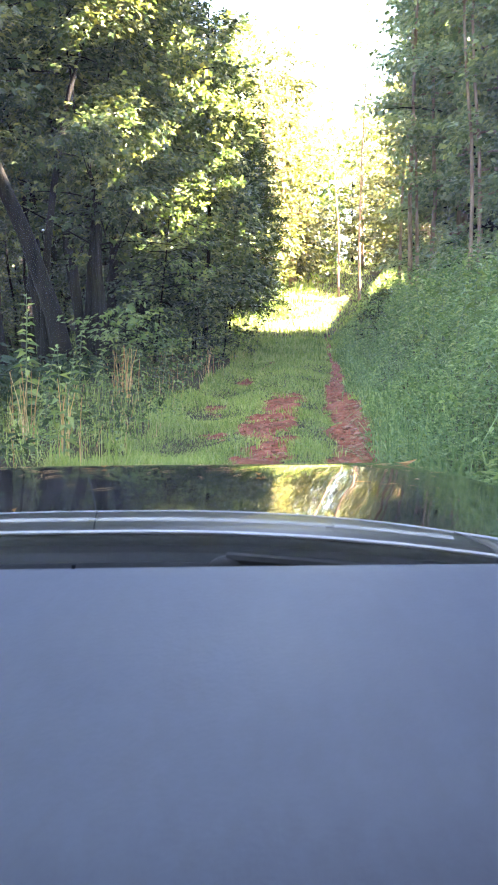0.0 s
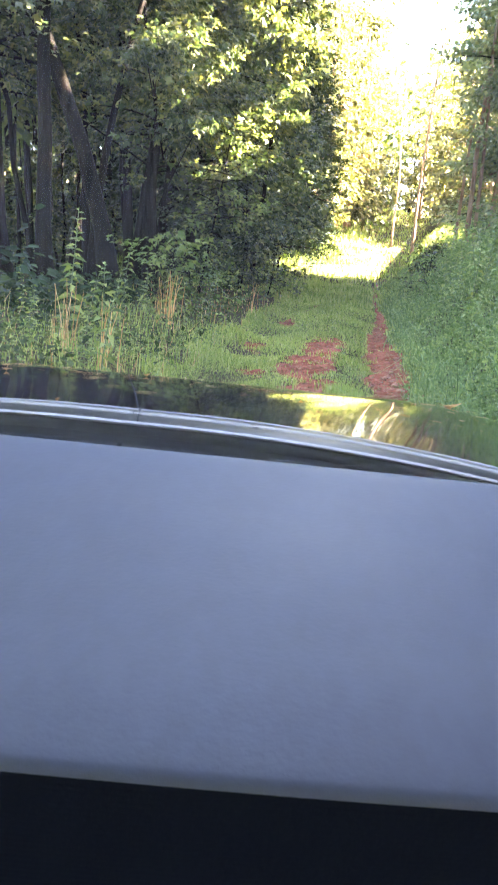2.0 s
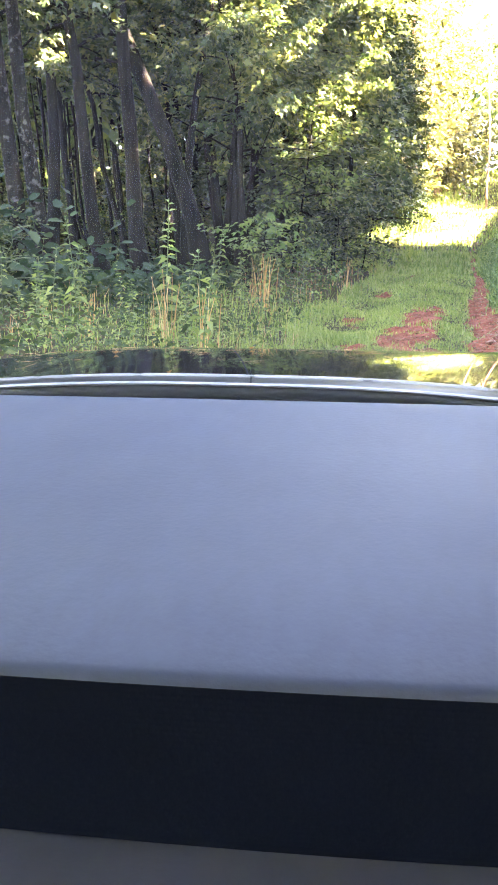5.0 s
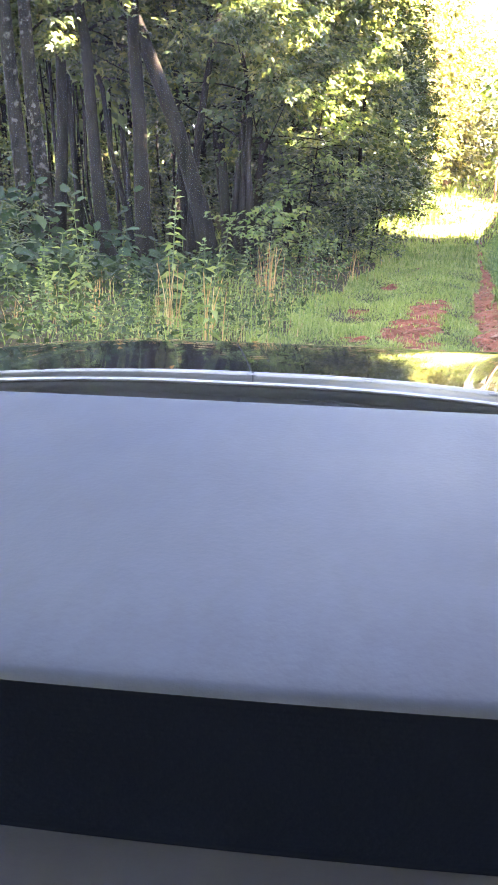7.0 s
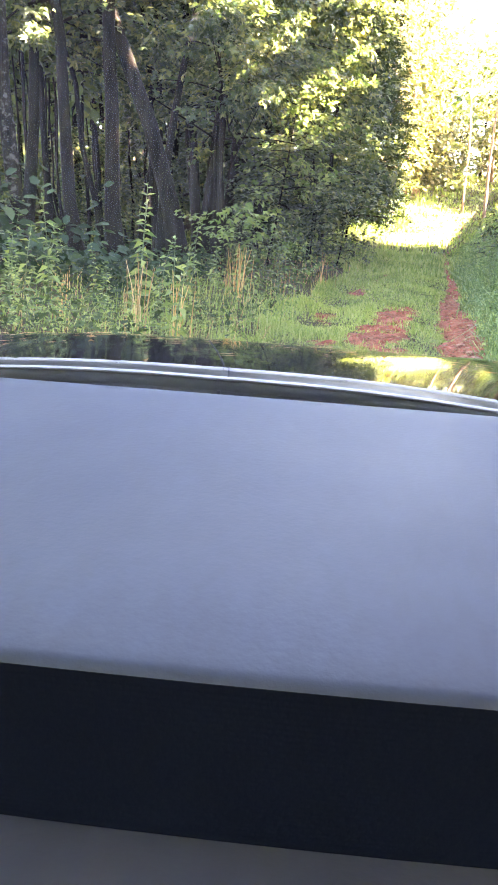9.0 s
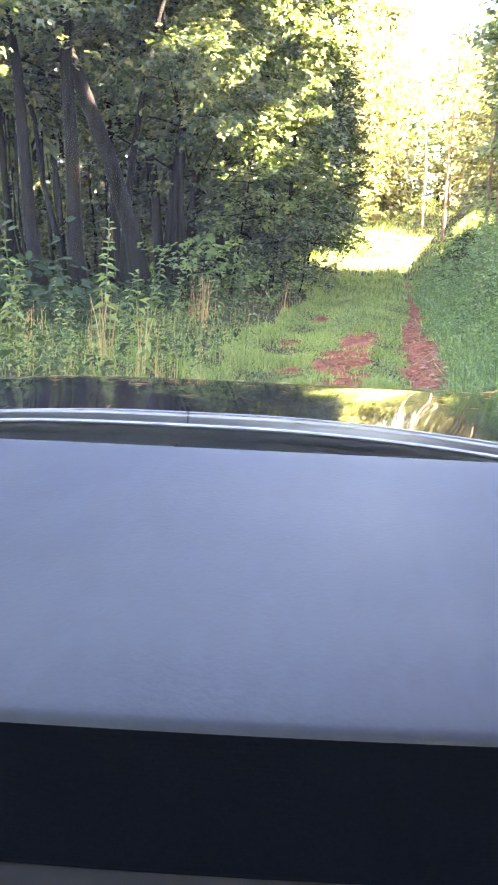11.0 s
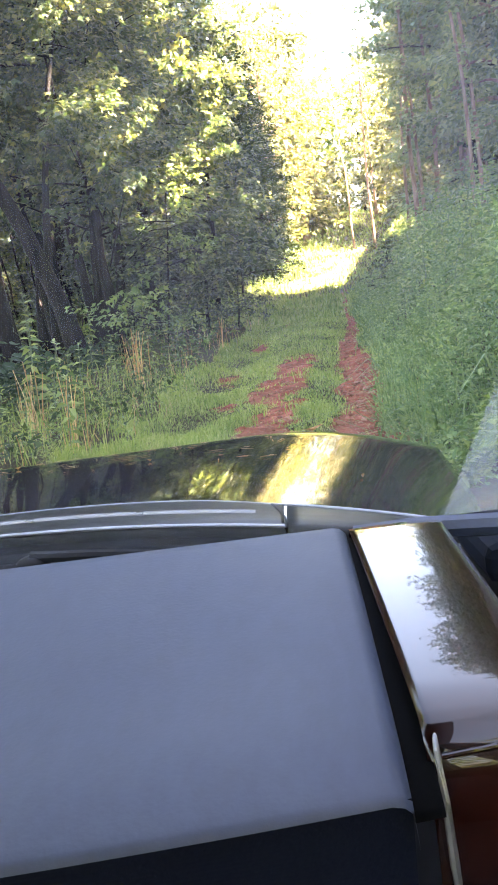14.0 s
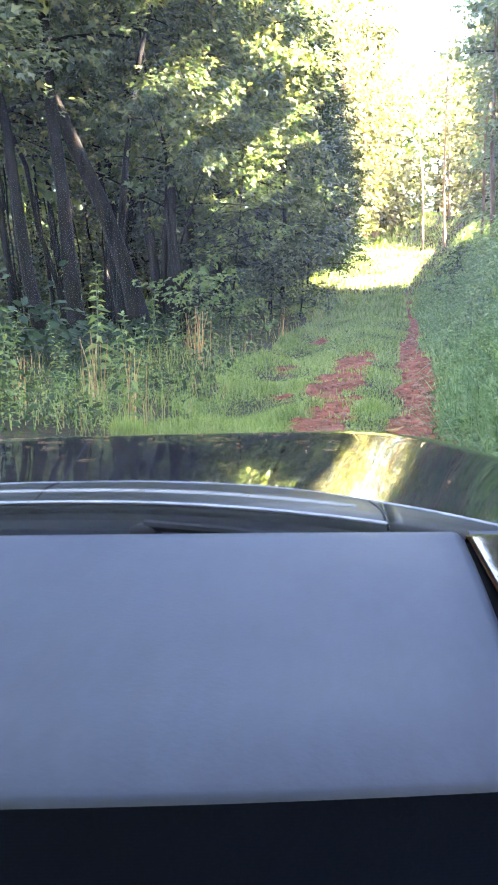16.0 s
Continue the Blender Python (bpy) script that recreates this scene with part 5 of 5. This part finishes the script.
for side in (-1, 1):
    line = [(CX + side * (0.96 - 0.12 * s), 0.66 - 0.7 * s, 0.965 + 0.65 * s) for s in (0, 0.25, 0.5, 0.75, 1.0)]
    pillar = part("pillar", bar_bm(line, [0.05, 0.04, 0.038, 0.038, 0.042], 20), TRIM_GREY, car, "light grey windscreen pillar", True)
    part("pillar_foot", box_bm(CX + side * 0.83 - 0.07, CX + side * 0.83 + 0.07, 0.44, 0.62, 0.94, 0.985, 0.015), DASH_DARK, pillar)
    x0, x1 = sorted((CX + side * 0.9, CX + side * 0.94))
    part("fender", sheet_bm([[(CX + side * w, y, z) for y, z in zip(np.linspace(0.66, 2.2, 12), np.interp(np.linspace(0.66, 2.2, 12), [0.66, 1.6, 2.0, 2.2], [a, a - 0.02, b, c]))] for w, a, b, c in ((0.9, 0.84, 0.79, 0.7), (0.94, 0.81, 0.76, 0.67), (0.95, 0.68, 0.66, 0.58), (0.93, 0.42, 0.45, 0.45))], 0.004), PAINT, car, "", True)
    door = part("door", box_bm(x0, x1, -0.75, 0.64, 0.3, 0.93, 0.015), PAINT, car)
    xi0, xi1 = sorted((CX + side * 0.83, CX + side * 0.895))
    part("door_panel", box_bm(xi0, xi1, -0.75, 0.56, 0.34, 0.93, 0.02), DASH_DARK, door, "black inner door panel")
    part("rear_side", box_bm(x0, x1, -2.25, -0.76, 0.35, 0.95, 0.02), PAINT, car)
    part("roof_post", bar_bm([(CX + side * 0.88, -0.8, 0.93), (CX + side * 0.75, -0.85, 1.6)], 0.045), RUBBER, car)
    part("roof_post", bar_bm([(CX + side * 0.88, -2.1, 0.93), (CX + side * 0.73, -1.75, 1.58)], 0.06), RUBBER, car)
    pane = part("side_window", sheet_bm([[(CX + side * 0.88, -0.76, 0.93), (CX + side * 0.88, 0.6, 0.93)], [(CX + side * 0.75, -0.8, 1.58), (CX + side * 0.74, 0.02, 1.58)]]), GLASS, car)
    pane.visible_shadow = False
    for wy in (1.42, -1.5):
        tyre = bmesh.new()
        bmesh.ops.create_cone(tyre, cap_ends=True, segments=28, radius1=0.37, radius2=0.37, depth=0.24, matrix=pose(CX + side * 0.82, wy, 0.35 + 0.035 * wy, 0, 90, 0))
        bmesh.ops.bevel(tyre, geom=[e for e in tyre.edges if len(e.link_faces) == 2 and e.calc_face_angle() > 1], offset=0.03, segments=3, affect='EDGES')
        wheel = part("wheel", tyre, RUBBER, car, "", False)
        rim = bmesh.new()
        bmesh.ops.create_cone(rim, cap_ends=True, segments=20, radius1=0.23, radius2=0.2, depth=0.02, matrix=pose(CX + side * 0.95, wy, 0.35 + 0.035 * wy, 0, 90 * side, 0))
        part("rim", rim, CHROME, wheel)
part("front_end", box_bm(CX - 0.9, CX + 0.9, 2.12, 2.3, 0.35, 0.82, 0.06, 4), PAINT, car)
part("floor_pan", box_bm(CX - 0.9, CX + 0.9, -2.2, 0.62, 0.28, 0.34), CLOTH, car)
part("firewall", box_bm(CX - 0.88, CX + 0.88, 0.625, 0.64, 0.34, 0.94), CLOTH, car)
part("tailgate", box_bm(CX - 0.9, CX + 0.9, -2.3, -2.24, 0.35, 1.0, 0.02), PAINT, car)
part("roof", sheet_bm([[(CX + (0.73 + 0.02 * k) * (i / 8 - 1), -0.02 - 0.45 * k, 1.63 + 0.03 * math.sin(k * 0.78) - 0.05 * (i / 8 - 1) ** 2) for i in range(17)] for k in range(5)], 0.03), CLOTH, car, "dark cloth headliner under the roof", True)
part("rear_window", sheet_bm([[(CX - 0.75, -1.8, 1.58), (CX + 0.75, -1.8, 1.58)], [(CX - 0.85, -2.25, 1.0), (CX + 0.85, -2.25, 1.0)]]), GLASS, car).visible_shadow = False

# dead leaves that fell on the hood
DRY, _nt, _b = mat("golden_dead_leaf")
_nt.links.new(ramp(_nt, noise_tex(_nt, 60.0, 4.0), [(0.3, (0.3, 0.13, 0.03)), (0.7, (0.6, 0.38, 0.09))]), _b.inputs["Base Color"])
_b.inputs["Roughness"].default_value = 0.6
for x, y, size, turn in ((0.43, 1.78, 0.07, 20), (-0.33, 0.98, 0.014, 60), (0.27, 0.9, 0.016, 100), (-0.3, 1.66, 0.018, 10), (0.06, 1.45, 0.014, 150), (-0.58, 1.5, 0.016, 40), (0.5, 1.2, 0.018, 75)):
    bm = bmesh.new()
    ring = [bm.verts.new((size * a, size * b, 0.006 + size * c)) for a, b, c in ((-0.5, 0, 0.1), (-0.25, 0.14, 0.04), (0.1, 0.2, 0.06), (0.5, 0.02, 0.16), (0.12, -0.18, 0.05), (-0.25, -0.13, 0.05))]
    mid = bm.verts.new((0, 0, 0.002))
    for i in range(6):
        bm.faces.new((mid, ring[i], ring[(i + 1) % 6]))
    bmesh.ops.solidify(bm, geom=bm.faces[:], thickness=0.001)
    leaf_ob = tagged(part("fallen_leaf", bm, DRY), "curled golden dead leaf lying on the black bonnet", "leaf", "fallen leaves")
    leaf_ob.matrix_basis = CAR @ pose(x, y, hood_z(x, y) - 0.001, 0, 0, turn)

# dry grass clippings that lie along the front of the hood
g = np.random.default_rng(61)
n = 170
x, y = g.uniform(-1.0, 0.45, n), 1.25 + 0.68 * g.random(n) ** 0.6
c = np.stack([x, y, [hood_z(a, b) + 0.0015 for a, b in zip(x, y)]], 1)
a = g.uniform(0, 6.28, n)
v, f = leaves(c, np.stack([np.cos(a), 0.5 * np.sin(a), np.zeros(n)], 1), np.tile([0.0, 0.0, 1.0], (n, 1)), g.uniform(0.012, 0.06, n), g.uniform(0.001, 0.003, n), droop=0.0, fold=0.02)
tagged(link_mesh("grass_clippings", raw_mesh("grass_clippings", v, f), STRAW), "dry grass clippings scattered on the black bonnet", "grass", kind="stuff").matrix_basis = CAR
